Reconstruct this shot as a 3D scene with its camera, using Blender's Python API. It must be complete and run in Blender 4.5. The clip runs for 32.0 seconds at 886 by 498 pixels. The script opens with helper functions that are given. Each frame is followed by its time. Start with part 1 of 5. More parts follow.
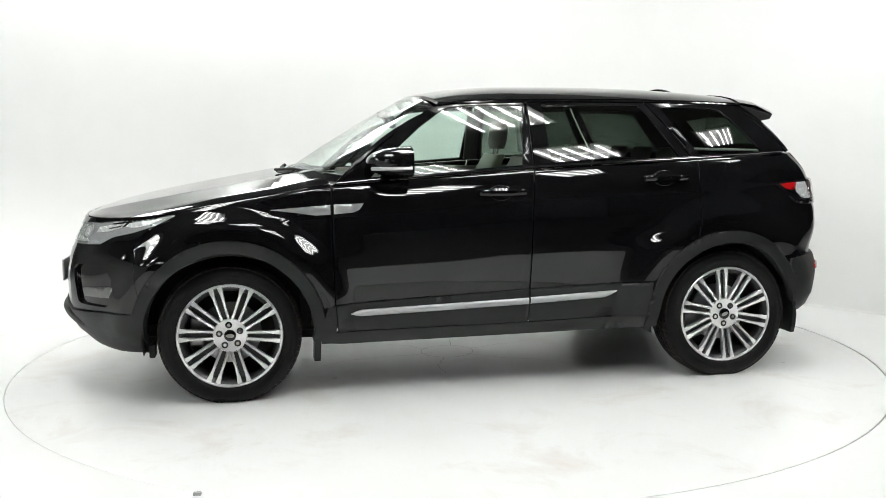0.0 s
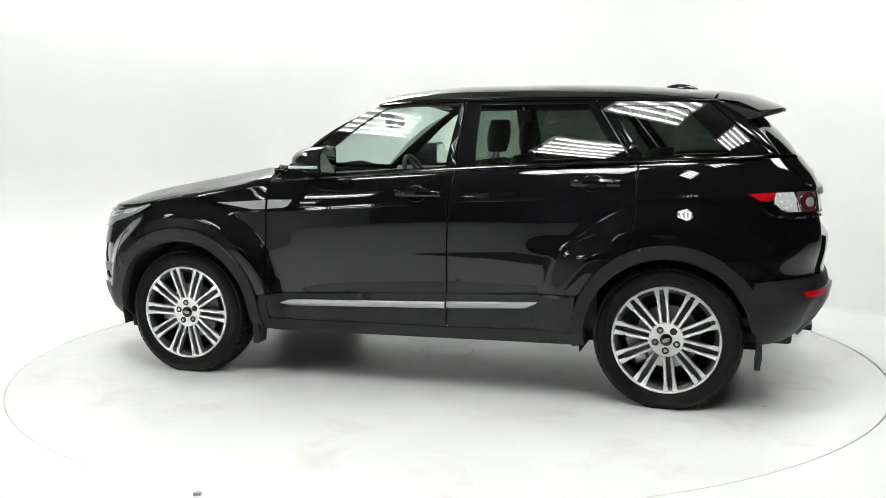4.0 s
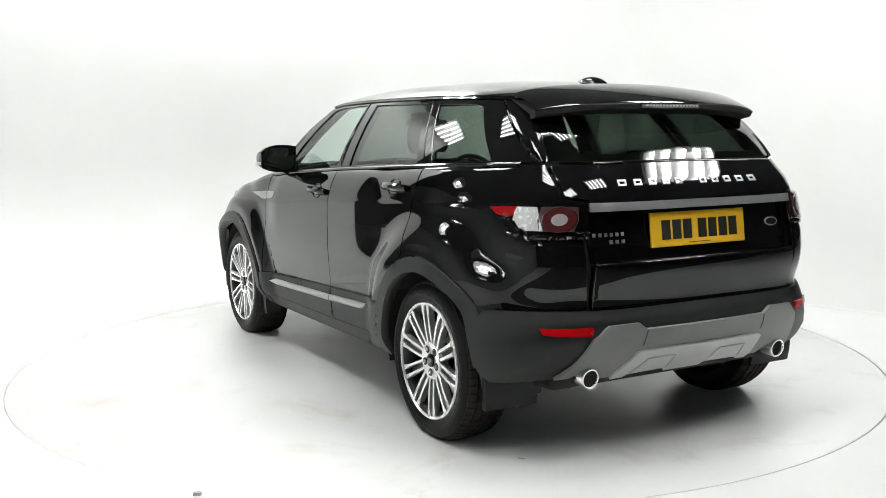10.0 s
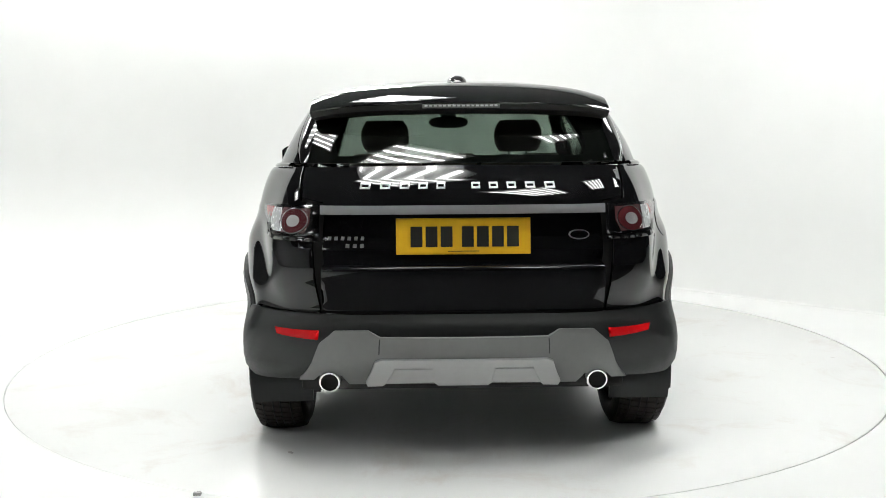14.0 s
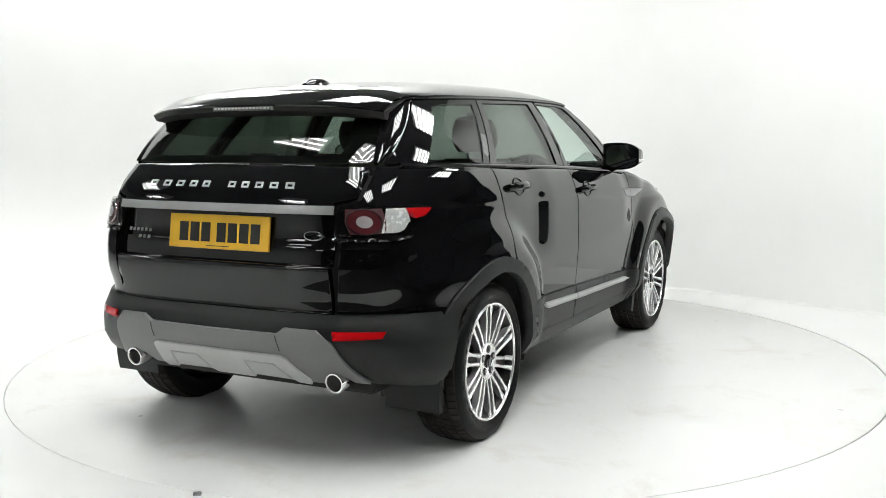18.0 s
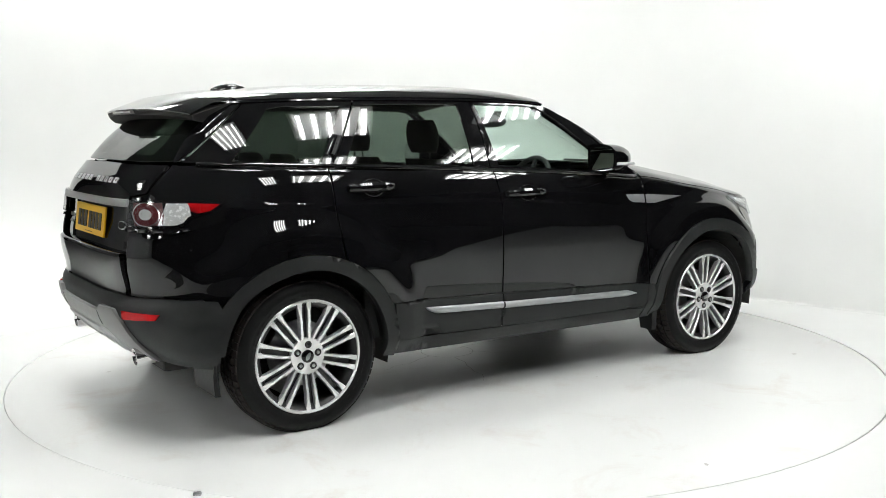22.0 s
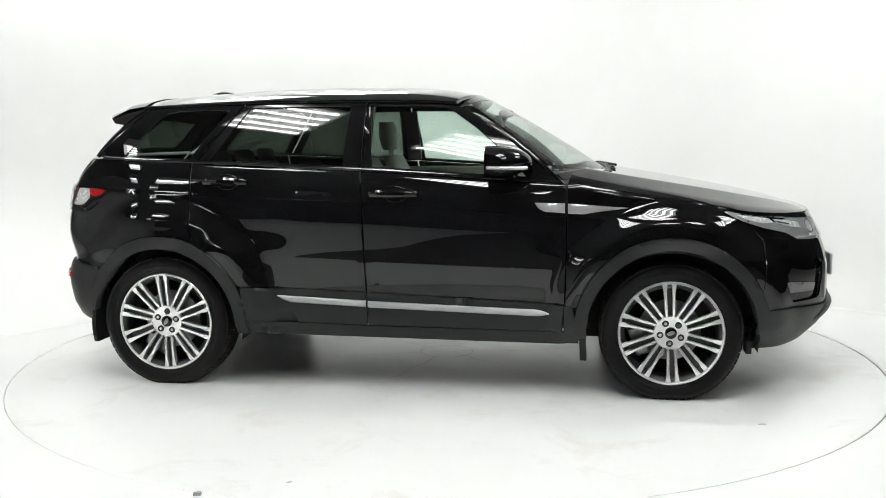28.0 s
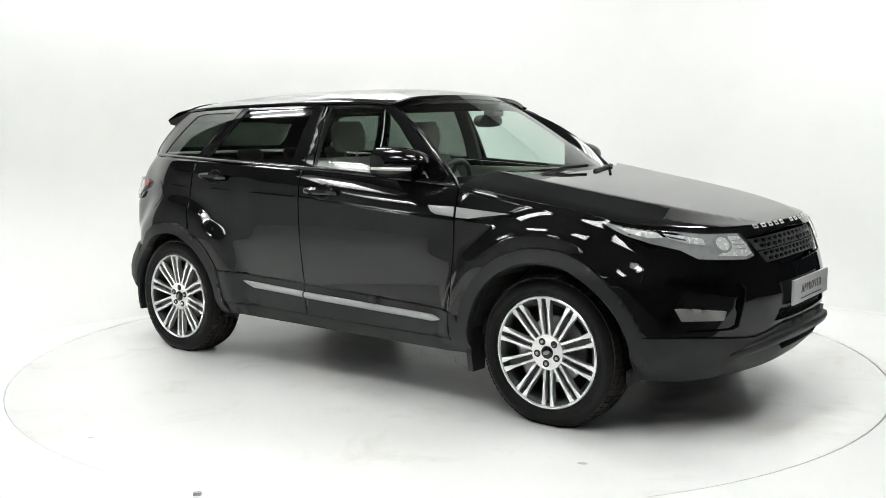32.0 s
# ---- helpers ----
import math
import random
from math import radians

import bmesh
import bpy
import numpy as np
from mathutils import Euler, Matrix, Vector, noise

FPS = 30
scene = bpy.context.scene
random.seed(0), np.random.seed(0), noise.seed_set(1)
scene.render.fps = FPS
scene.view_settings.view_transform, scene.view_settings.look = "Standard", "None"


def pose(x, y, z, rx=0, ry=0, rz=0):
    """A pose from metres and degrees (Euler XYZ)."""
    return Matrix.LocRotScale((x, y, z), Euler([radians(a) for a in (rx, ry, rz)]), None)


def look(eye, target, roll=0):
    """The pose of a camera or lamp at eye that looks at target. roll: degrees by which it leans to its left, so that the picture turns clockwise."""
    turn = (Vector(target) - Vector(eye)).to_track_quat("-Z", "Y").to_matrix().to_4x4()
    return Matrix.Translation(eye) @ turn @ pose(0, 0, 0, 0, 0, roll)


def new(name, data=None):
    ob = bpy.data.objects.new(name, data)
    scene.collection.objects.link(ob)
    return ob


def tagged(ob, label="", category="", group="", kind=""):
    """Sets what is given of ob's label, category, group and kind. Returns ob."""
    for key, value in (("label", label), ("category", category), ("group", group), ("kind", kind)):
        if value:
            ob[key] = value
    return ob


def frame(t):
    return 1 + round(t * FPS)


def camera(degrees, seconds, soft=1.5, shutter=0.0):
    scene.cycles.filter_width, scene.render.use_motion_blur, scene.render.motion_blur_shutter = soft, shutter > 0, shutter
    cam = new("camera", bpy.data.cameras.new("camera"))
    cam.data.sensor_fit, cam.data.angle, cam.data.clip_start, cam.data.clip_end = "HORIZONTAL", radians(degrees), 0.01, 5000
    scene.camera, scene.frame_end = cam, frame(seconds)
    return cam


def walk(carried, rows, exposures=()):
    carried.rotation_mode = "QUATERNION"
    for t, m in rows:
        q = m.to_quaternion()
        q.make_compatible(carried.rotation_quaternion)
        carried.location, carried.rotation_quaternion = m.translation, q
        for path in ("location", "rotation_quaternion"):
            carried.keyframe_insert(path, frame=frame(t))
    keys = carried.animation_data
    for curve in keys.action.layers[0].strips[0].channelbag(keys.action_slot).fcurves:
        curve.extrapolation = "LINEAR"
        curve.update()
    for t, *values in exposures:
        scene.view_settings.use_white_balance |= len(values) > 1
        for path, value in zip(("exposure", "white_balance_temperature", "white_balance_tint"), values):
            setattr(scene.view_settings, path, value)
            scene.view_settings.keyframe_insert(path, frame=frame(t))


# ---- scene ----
# The whole clip: a fixed camera before a slowly turning turntable.
EYE = (0.0, -5.792, 1.349)
AHEAD = (-math.sin(radians(0.193)) * math.cos(radians(-7.014)), math.cos(radians(0.193)) * math.cos(radians(-7.014)), math.sin(radians(-7.014)))
VIEW = look(EYE, [e + a for e, a in zip(EYE, AHEAD)], -0.414)
cam = camera(49.68, 32.0, soft=0.8)
walk(cam, [(0.0, VIEW), (32.0, VIEW)])

TURN_START, TURN_RATE = 190.68, -7.1124      # heading of the car, degrees and degrees a second
TABLE_R = 2.494                              # turntable radius
AXLE_X, AXLE_Y = 1.3917, 0.0263              # the turntable's axis in the car's own plan (origin: rear axle, on the floor)

# ---- light ----
world = bpy.data.worlds.new("studio_air")
world.use_nodes = True
world.node_tree.nodes["Background"].inputs[0].default_value = (0.8, 0.9, 1.0, 1)
world.node_tree.nodes["Background"].inputs[1].default_value = 0.02
scene.world = world
scene.view_settings.exposure = 0.0
TUBE_POWER = 34.5


# ---- materials ----
def mat(name, color, rough=0.5, metal=0.0, spec=0.5, coat=0.0, coat_rough=0.03, noise_scale=0.0, tint=0.0, rough_var=0.0, bump=0.0, bump_scale=300.0, emit=0.0):
    """A principled material with object-space grain: tint varies the colour, rough_var the gloss, bump the relief."""
    m = bpy.data.materials.new(name)
    m.use_nodes = True
    nt = m.node_tree
    b = nt.nodes["Principled BSDF"]
    b.inputs["Base Color"].default_value = (*color, 1)
    b.inputs["Roughness"].default_value = rough
    b.inputs["Metallic"].default_value = metal
    b.inputs["Specular IOR Level"].default_value = spec
    b.inputs["Coat Weight"].default_value = coat
    b.inputs["Coat Roughness"].default_value = coat_rough
    if emit:
        b.inputs["Emission Color"].default_value = (*color, 1)
        b.inputs["Emission Strength"].default_value = emit
    if noise_scale:
        tc = nt.nodes.new("ShaderNodeTexCoord")
        n = nt.nodes.new("ShaderNodeTexNoise")
        n.inputs["Scale"].default_value = noise_scale
        n.inputs["Detail"].default_value = 6
        nt.links.new(tc.outputs["Object"], n.inputs["Vector"])
        if tint:
            mix = nt.nodes.new("ShaderNodeMix")
            mix.data_type = "RGBA"
            mix.inputs["A"].default_value = (*[c * (1 - tint) for c in color], 1)
            mix.inputs["B"].default_value = (*[min(1, c * (1 + tint)) for c in color], 1)
            nt.links.new(n.outputs["Fac"], mix.inputs["Factor"])
            nt.links.new(mix.outputs["Result"], b.inputs["Base Color"])
        if rough_var:
            r = nt.nodes.new("ShaderNodeMapRange")
            r.inputs["To Min"].default_value, r.inputs["To Max"].default_value = max(0, rough - rough_var), rough + rough_var
            nt.links.new(n.outputs["Fac"], r.inputs["Value"])
            nt.links.new(r.outputs["Result"], b.inputs["Roughness"])
        if bump:
            n2 = nt.nodes.new("ShaderNodeTexNoise")
            n2.inputs["Scale"].default_value = bump_scale
            n2.inputs["Detail"].default_value = 3
            nt.links.new(tc.outputs["Object"], n2.inputs["Vector"])
            bp = nt.nodes.new("ShaderNodeBump")
            bp.inputs["Strength"].default_value = bump
            bp.inputs["Distance"].default_value = 0.001
            nt.links.new(n2.outputs["Fac"], bp.inputs["Height"])
            nt.links.new(bp.outputs["Normal"], b.inputs["Normal"])
    return m


def glass_mat(name, tint, base=0.05):
    """Thin tinted glass: the tint passes light, the angle of view adds the gloss."""
    m = bpy.data.materials.new(name)
    m.use_nodes = True
    nt = m.node_tree
    nt.nodes.remove(nt.nodes["Principled BSDF"])
    tr, gl = nt.nodes.new("ShaderNodeBsdfTransparent"), nt.nodes.new("ShaderNodeBsdfGlossy")
    tr.inputs["Color"].default_value = (*tint, 1)
    gl.inputs["Roughness"].default_value = 0.005
    lw, mx = nt.nodes.new("ShaderNodeLayerWeight"), nt.nodes.new("ShaderNodeMixShader")
    lw.inputs["Blend"].default_value = 0.5
    pw, ml = nt.nodes.new("ShaderNodeMath"), nt.nodes.new("ShaderNodeMath")
    pw.operation, pw.inputs[1].default_value = "POWER", 5.0
    ml.operation, ml.inputs[1].default_value, ml.inputs[2].default_value = "MULTIPLY_ADD", 1 - base, base
    nt.links.new(lw.outputs["Facing"], pw.inputs[0])
    nt.links.new(pw.outputs["Value"], ml.inputs[0])
    nt.links.new(ml.outputs["Value"], mx.inputs["Fac"])
    nt.links.new(tr.outputs["BSDF"], mx.inputs[1])
    nt.links.new(gl.outputs["BSDF"], mx.inputs[2])
    nt.links.new(mx.outputs["Shader"], nt.nodes["Material Output"].inputs["Surface"])
    return m


PAINT = mat("black_paint", (0.0035, 0.0035, 0.004), 0.02, 0.0, 0.5, noise_scale=3, tint=0.2, rough_var=0.012)
PLASTIC = mat("textured_black_plastic", (0.0120, 0.0130, 0.0130), 0.44, 0, 0.30, noise_scale=14, tint=0.12, rough_var=0.06, bump=0.35, bump_scale=900)
GLOSS_BLACK = mat("gloss_black_trim", (0.004, 0.004, 0.0045), 0.022, 0, 0.5, noise_scale=8, rough_var=0.01)
RUBBER = mat("tyre_rubber", (0.0055, 0.0055, 0.0055), 0.5, 0, 0.17, noise_scale=22, tint=0.25, rough_var=0.1, bump=0.3, bump_scale=500)
TREAD = mat("dusty_tyre_tread", (0.014, 0.0112, 0.0092), 0.7, 0, 0.25, noise_scale=9, tint=0.5, rough_var=0.1, bump=0.3, bump_scale=400)
DARK = mat("dark_underbody", (0.022, 0.021, 0.020), 0.8, noise_scale=12, tint=0.3)
ALLOY = mat("polished_alloy", (0.93, 0.93, 0.93), 0.24, 0.72, noise_scale=9, tint=0.03, rough_var=0.04)
ALLOY_MID = mat("silver_alloy_side", (0.36, 0.36, 0.37), 0.4, 0.4, noise_scale=50, tint=0.1, rough_var=0.06)
# near-black alloy: shade of the wheel's barrel and gaps is in the colour
ALLOY_DARK = mat("shade_dark_alloy", (0.009, 0.009, 0.010), 0.4, 0.0, noise_scale=50, tint=0.2, rough_var=0.1)
SILVER = mat("satin_silver_trim", (0.40, 0.40, 0.41), 0.38, 0.7, noise_scale=30, tint=0.06, rough_var=0.05)
BRIGHT = mat("silver_lettering", (0.66, 0.66, 0.67), 0.3, 0.35, noise_scale=80, rough_var=0.05)
GUARD = mat("grey_skid_plastic", (0.17, 0.17, 0.168), 0.42, 0.1, noise_scale=30, tint=0.08, rough_var=0.08)
GUARD_LIGHT = mat("silver_skid_plate", (0.50, 0.502, 0.50), 0.42, 0.2, noise_scale=30, tint=0.06, rough_var=0.08)
CHROME = mat("chrome", (0.8, 0.8, 0.8), 0.07, 1.0, noise_scale=60, rough_var=0.03)
STEEL = mat("brake_steel", (0.35, 0.35, 0.35), 0.35, 1.0, noise_scale=70, tint=0.2, rough_var=0.1)
GLASS = glass_mat("pale_green_glass", (0.72, 0.82, 0.765), 0.06)
WINDSCREEN_GLASS = glass_mat("windscreen_glass", (0.80, 0.88, 0.84), 0.07)
PRIVACY = glass_mat("dark_privacy_glass", (0.145, 0.175, 0.15), 0.055)
LENS = glass_mat("clear_lamp_lens", (0.93, 0.94, 0.94))
RED = mat("red_lamp_lens", (0.42, 0.004, 0.006), 0.12, 0, 0.25, 0.0, noise_scale=200, tint=0.2, rough_var=0.04)
RED_DARK = mat("dark_red_lamp_rim", (0.10, 0.018, 0.022), 0.15, 0, 0.3, 0.0, noise_scale=200, tint=0.2, rough_var=0.04)
HEAD_SILVER = mat("headlamp_reflector", (0.90, 0.90, 0.90), 0.26, 0.25, noise_scale=60, tint=0.15, rough_var=0.1, bump=0.5, bump_scale=120)
LAMP_SHELL = mat("smoked_lamp_shell", (0.50, 0.50, 0.51), 0.22, 0.4, noise_scale=50, tint=0.2, rough_var=0.1)
LAMP_SILVER = mat("lamp_reflector", (0.62, 0.62, 0.62), 0.3, 0.4, noise_scale=40, tint=0.15, rough_var=0.08)
YELLOW = mat("yellow_plate", (0.80, 0.46, 0.02), 0.35, 0, 0.5, 0.3, noise_scale=300, tint=0.05, rough_var=0.05)
PLATE_INK = mat("plate_ink", (0.012, 0.012, 0.012), 0.4, noise_scale=200, rough_var=0.05)
PLATE_WORD = mat("grey_plate_print", (0.10, 0.10, 0.105), 0.4, noise_scale=200, rough_var=0.05)
PLATE_GREY = mat("silver_show_plate", (0.50, 0.50, 0.51), 0.35, 0.3, noise_scale=200, tint=0.04, rough_var=0.05)
TRIM_CREAM = mat("cream_leather", (0.36, 0.335, 0.295), 0.5, 0, 0.4, noise_scale=30, tint=0.08, rough_var=0.06, bump=0.4, bump_scale=500)
TRIM_DARK = mat("charcoal_cabin_plastic", (0.03, 0.03, 0.03), 0.6, noise_scale=40, tint=0.15, rough_var=0.08)
HEADLINER = mat("grey_headliner", (0.20, 0.20, 0.19), 0.9, noise_scale=50, tint=0.08)
MIRROR = mat("mirror_glass", (0.85, 0.88, 0.88), 0.01, 1.0)
GUARD_DARK = mat("dark_grey_grille_plastic", (0.028, 0.029, 0.030), 0.4, 0.0, 0.4, noise_scale=40, tint=0.1, rough_var=0.08)
LAMP_PINK = mat("smoked_red_surround", (0.13, 0.060, 0.062), 0.25, 0.2, 0.4, 0.0, noise_scale=90, tint=0.25, rough_var=0.06)


def floor_mat(name, color, rough, seed, dust=0.0):
    """White painted floor: faint scuffs at two scales and a soft sheen."""
    m = bpy.data.materials.new(name)
    m.use_nodes = True
    nt = m.node_tree
    b = nt.nodes["Principled BSDF"]
    tc, mp = nt.nodes.new("ShaderNodeTexCoord"), nt.nodes.new("ShaderNodeMapping")
    mp.inputs["Location"].default_value = (seed, seed * 0.7, 0)
    nt.links.new(tc.outputs["Object"], mp.inputs["Vector"])
    big, small = nt.nodes.new("ShaderNodeTexNoise"), nt.nodes.new("ShaderNodeTexNoise")
    big.inputs["Scale"].default_value, big.inputs["Detail"].default_value = 1.3, 5
    small.inputs["Scale"].default_value, small.inputs["Detail"].default_value = 60, 4
    for n in (big, small):
        nt.links.new(mp.outputs["Vector"], n.inputs["Vector"])
    ramp = nt.nodes.new("ShaderNodeValToRGB")
    ramp.color_ramp.elements[0].position, ramp.color_ramp.elements[1].position = 0.3, 0.7
    ramp.color_ramp.elements[0].color = (*[c * 0.955 for c in color], 1)
    ramp.color_ramp.elements[1].color = (*color, 1)
    nt.links.new(big.outputs["Fac"], ramp.inputs["Fac"])
    nt.links.new(ramp.outputs["Color"], b.inputs["Base Color"])
    if dust:                           # patches of reddish road dust brought in by the tyres
        dn, dr, mx = nt.nodes.new("ShaderNodeTexNoise"), nt.nodes.new("ShaderNodeMapRange"), nt.nodes.new("ShaderNodeMix")
        dn.inputs["Scale"].default_value, dn.inputs["Detail"].default_value, dn.inputs["Distortion"].default_value = 2.1, 9, 0.6
        dn.inputs["Roughness"].default_value = 0.68
        nt.links.new(mp.outputs["Vector"], dn.inputs["Vector"])
        dr.inputs["From Min"].default_value, dr.inputs["From Max"].default_value = 0.54, 0.74
        dr.inputs["To Min"].default_value, dr.inputs["To Max"].default_value = 0.0, dust
        nt.links.new(dn.outputs["Fac"], dr.inputs["Value"])
        mx.data_type = "RGBA"
        mx.inputs["B"].default_value = (0.50, 0.36, 0.28, 1)
        nt.links.new(dr.outputs["Result"], mx.inputs["Factor"])
        nt.links.new(ramp.outputs["Color"], mx.inputs["A"])
        nt.links.new(mx.outputs["Result"], b.inputs["Base Color"])
    r = nt.nodes.new("ShaderNodeMapRange")
    r.inputs["To Min"].default_value, r.inputs["To Max"].default_value = rough - 0.015, rough + 0.015
    nt.links.new(small.outputs["Fac"], r.inputs["Value"])
    nt.links.new(r.outputs["Result"], b.inputs["Roughness"])
    return m


FLOOR = floor_mat("white_floor_paint", (0.84, 0.845, 0.835), 0.5, 3.0)
TABLE = floor_mat("white_turntable_paint", (0.855, 0.86, 0.85), 0.26, 9.0, 0.30)
WALL = floor_mat("white_wall_paint", (0.78, 0.785, 0.775), 0.5, 5.0)
# tones of the unseen walls, set for what the body reflects
HALL = mat("pale_hall_wall", (0.55, 0.555, 0.55), 0.8, noise_scale=2, tint=0.15)
HALL_DARK = mat("unseen_charcoal_wall", (0.035, 0.035, 0.036), 0.9, noise_scale=3, tint=0.3)
# dark tone for the added slab that the doors reflect
HALL_FLOOR = mat("unseen_dark_floor", (0.07, 0.07, 0.07), 0.6, noise_scale=6, tint=0.25, rough_var=0.1)
CEILING = mat("grey_ceiling", (0.14, 0.14, 0.14), 0.9, noise_scale=2, tint=0.15)
SCUFF = mat("grey_floor_scuff", (0.42, 0.41, 0.40), 0.5, noise_scale=40, tint=0.3)
CRACK = mat("dark_floor_crack", (0.30, 0.29, 0.28), 0.7, noise_scale=40, tint=0.3)
PIT = mat("turntable_gap", (0.08, 0.08, 0.08), 0.9, noise_scale=10, tint=0.3)


# ---- mesh helpers ----
def part(name, bm, material, parent=None, label=""):
    """Links a bmesh as one mesh object, under a thing or a part."""
    me = bpy.data.meshes.new(name)
    bm.to_mesh(me)
    bm.free()
    me.materials.append(material)
    ob = new(name, me)
    if parent:
        ob.parent = parent
    return tagged(ob, label)


def smooth(ob, degrees=35):
    me = ob.data
    me.polygons.foreach_set("use_smooth", [True] * len(me.polygons))
    me.set_sharp_from_angle(angle=radians(degrees))
    return ob


def box(bm, lo, hi, bevel=0.0):
    g = bmesh.ops.create_cube(bm, size=1.0)
    for v in g["verts"]:
        v.co = Vector([lo[i] + (v.co[i] + 0.5) * (hi[i] - lo[i]) for i in range(3)])
    if bevel:
        es = {e for v in g["verts"] for e in v.link_edges}
        bmesh.ops.bevel(bm, geom=list(es), offset=bevel, segments=2, affect="EDGES", profile=0.6)
    return bm


def ring_mesh(bm, profile, m=Matrix(), seg=48, close=False):
    """Turns a profile of (radius, height) round the local z axis, laid by m."""
    rows = []
    for r, h in profile:
        rows.append([bm.verts.new(m @ Vector((r * math.cos(2 * math.pi * k / seg), r * math.sin(2 * math.pi * k / seg), h))) for k in range(seg)])
    pairs = list(zip(rows, rows[1:])) + ([(rows[-1], rows[0])] if close else [])
    for a, b in pairs:
        for k in range(seg):
            bm.faces.new((a[k], a[(k + 1) % seg], b[(k + 1) % seg], b[k]))
    return rows


def tube(bm, pts, r, seg=8, caps=True):
    """A round bar along points; r is one radius or one for each point."""
    pts = [Vector(p) for p in pts]
    rows = []
    for i, p in enumerate(pts):
        d = (pts[min(i + 1, len(pts) - 1)] - pts[max(i - 1, 0)]).normalized()
        a = d.orthogonal().normalized() if i == 0 else (a - d * a.dot(d)).normalized()
        b = d.cross(a)
        rr = r[i] if isinstance(r, (list, tuple)) else r
        rows.append([bm.verts.new(p + rr * (a * math.cos(2 * math.pi * k / seg) + b * math.sin(2 * math.pi * k / seg))) for k in range(seg)])
    for u, v in zip(rows, rows[1:]):
        for k in range(seg):
            bm.faces.new((u[k], u[(k + 1) % seg], v[(k + 1) % seg], v[k]))
    if caps:
        bm.faces.new(rows[0][::-1])
        bm.faces.new(rows[-1])
    return bm


def loft(bm, rows, close=False, caps=False):
    """Skins rows of points; close joins each row's ends."""
    vs = [[bm.verts.new(p) for p in row] for row in rows]
    n = len(vs[0])
    for a, b in zip(vs, vs[1:]):
        for k in range(n if close else n - 1):
            bm.faces.new((a[k], a[(k + 1) % n], b[(k + 1) % n], b[k]))
    if caps:
        bm.faces.new(vs[0][::-1])
        bm.faces.new(vs[-1])
    bmesh.ops.recalc_face_normals(bm, faces=bm.faces)
    return bm


def curve_of(*pairs):
    """A smooth curve through (x, value) pairs (monotone cubic)."""
    xs, ys = [np.array(c, float) for c in zip(*sorted(pairs))]
    d = np.diff(ys) / np.diff(xs)
    m = np.zeros(len(xs))
    m[0], m[-1] = d[0], d[-1]
    for i in range(1, len(xs) - 1):
        if d[i - 1] * d[i] > 0:
            m[i] = 2 * d[i - 1] * d[i] / (d[i - 1] + d[i])

    def at(x):
        x = min(max(x, xs[0]), xs[-1])
        i = min(int(np.searchsorted(xs, x, side="right")) - 1, len(xs) - 2)
        h = xs[i + 1] - xs[i]
        t = (x - xs[i]) / h
        return float((1 + 2 * t) * (1 - t) ** 2 * ys[i] + t * (1 - t) ** 2 * h * m[i] + t * t * (3 - 2 * t) * ys[i + 1] + t * t * (t - 1) * h * m[i + 1])
    return at


def step01(x):
    x = min(max(x, 0.0), 1.0)
    return x * x * x * (x * (6 * x - 15) + 10)


def inside(pts, poly):
    """Which points lie in the polygon."""
    pts, poly = np.asarray(pts, float), np.asarray(poly, float)
    res = np.zeros(len(pts), bool)
    j = len(poly) - 1
    for i in range(len(poly)):
        (xi, yi), (xj, yj) = poly[i], poly[j]
        if yi != yj:
            res ^= ((yi > pts[:, 1]) != (yj > pts[:, 1])) & (pts[:, 0] < (xj - xi) * (pts[:, 1] - yi) / (yj - yi) + xi)
        j = i
    return res


def dense(poly, step):
    out = []
    for (x0, y0), (x1, y1) in zip(poly, poly[1:] + poly[:1]):
        n = max(1, int(math.ceil(math.hypot(x1 - x0, y1 - y0) / step)))
        out += [(x0 + (x1 - x0) * k / n, y0 + (y1 - y0) * k / n) for k in range(n)]
    return out


def shrunk(poly, d):
    """The polygon pulled in by d all round."""
    area = sum(a[0] * b[1] - b[0] * a[1] for a, b in zip(poly, poly[1:] + poly[:1]))
    sg = 1 if area > 0 else -1
    out, n = [], len(poly)
    for i in range(n):
        p, a, b = Vector(poly[i]), Vector(poly[i - 1]), Vector(poly[(i + 1) % n])
        e, g = (p - a), (b - p)
        if e.length < 1e-7 or g.length < 1e-7:
            out.append(tuple(p))
            continue
        n1, n2 = Vector((-e.y, e.x)).normalized() * sg, Vector((-g.y, g.x)).normalized() * sg
        s = n1 + n2
        s = s / max(s.length_squared, 0.4) * 2 if s.length > 1e-6 else n1
        out.append(tuple(p + s * d))
    return out


def dist_to(pts, loop):
    a = np.asarray(loop)
    return np.sqrt(((pts[:, None, :] - a[None]) ** 2).sum(-1)).min(1)


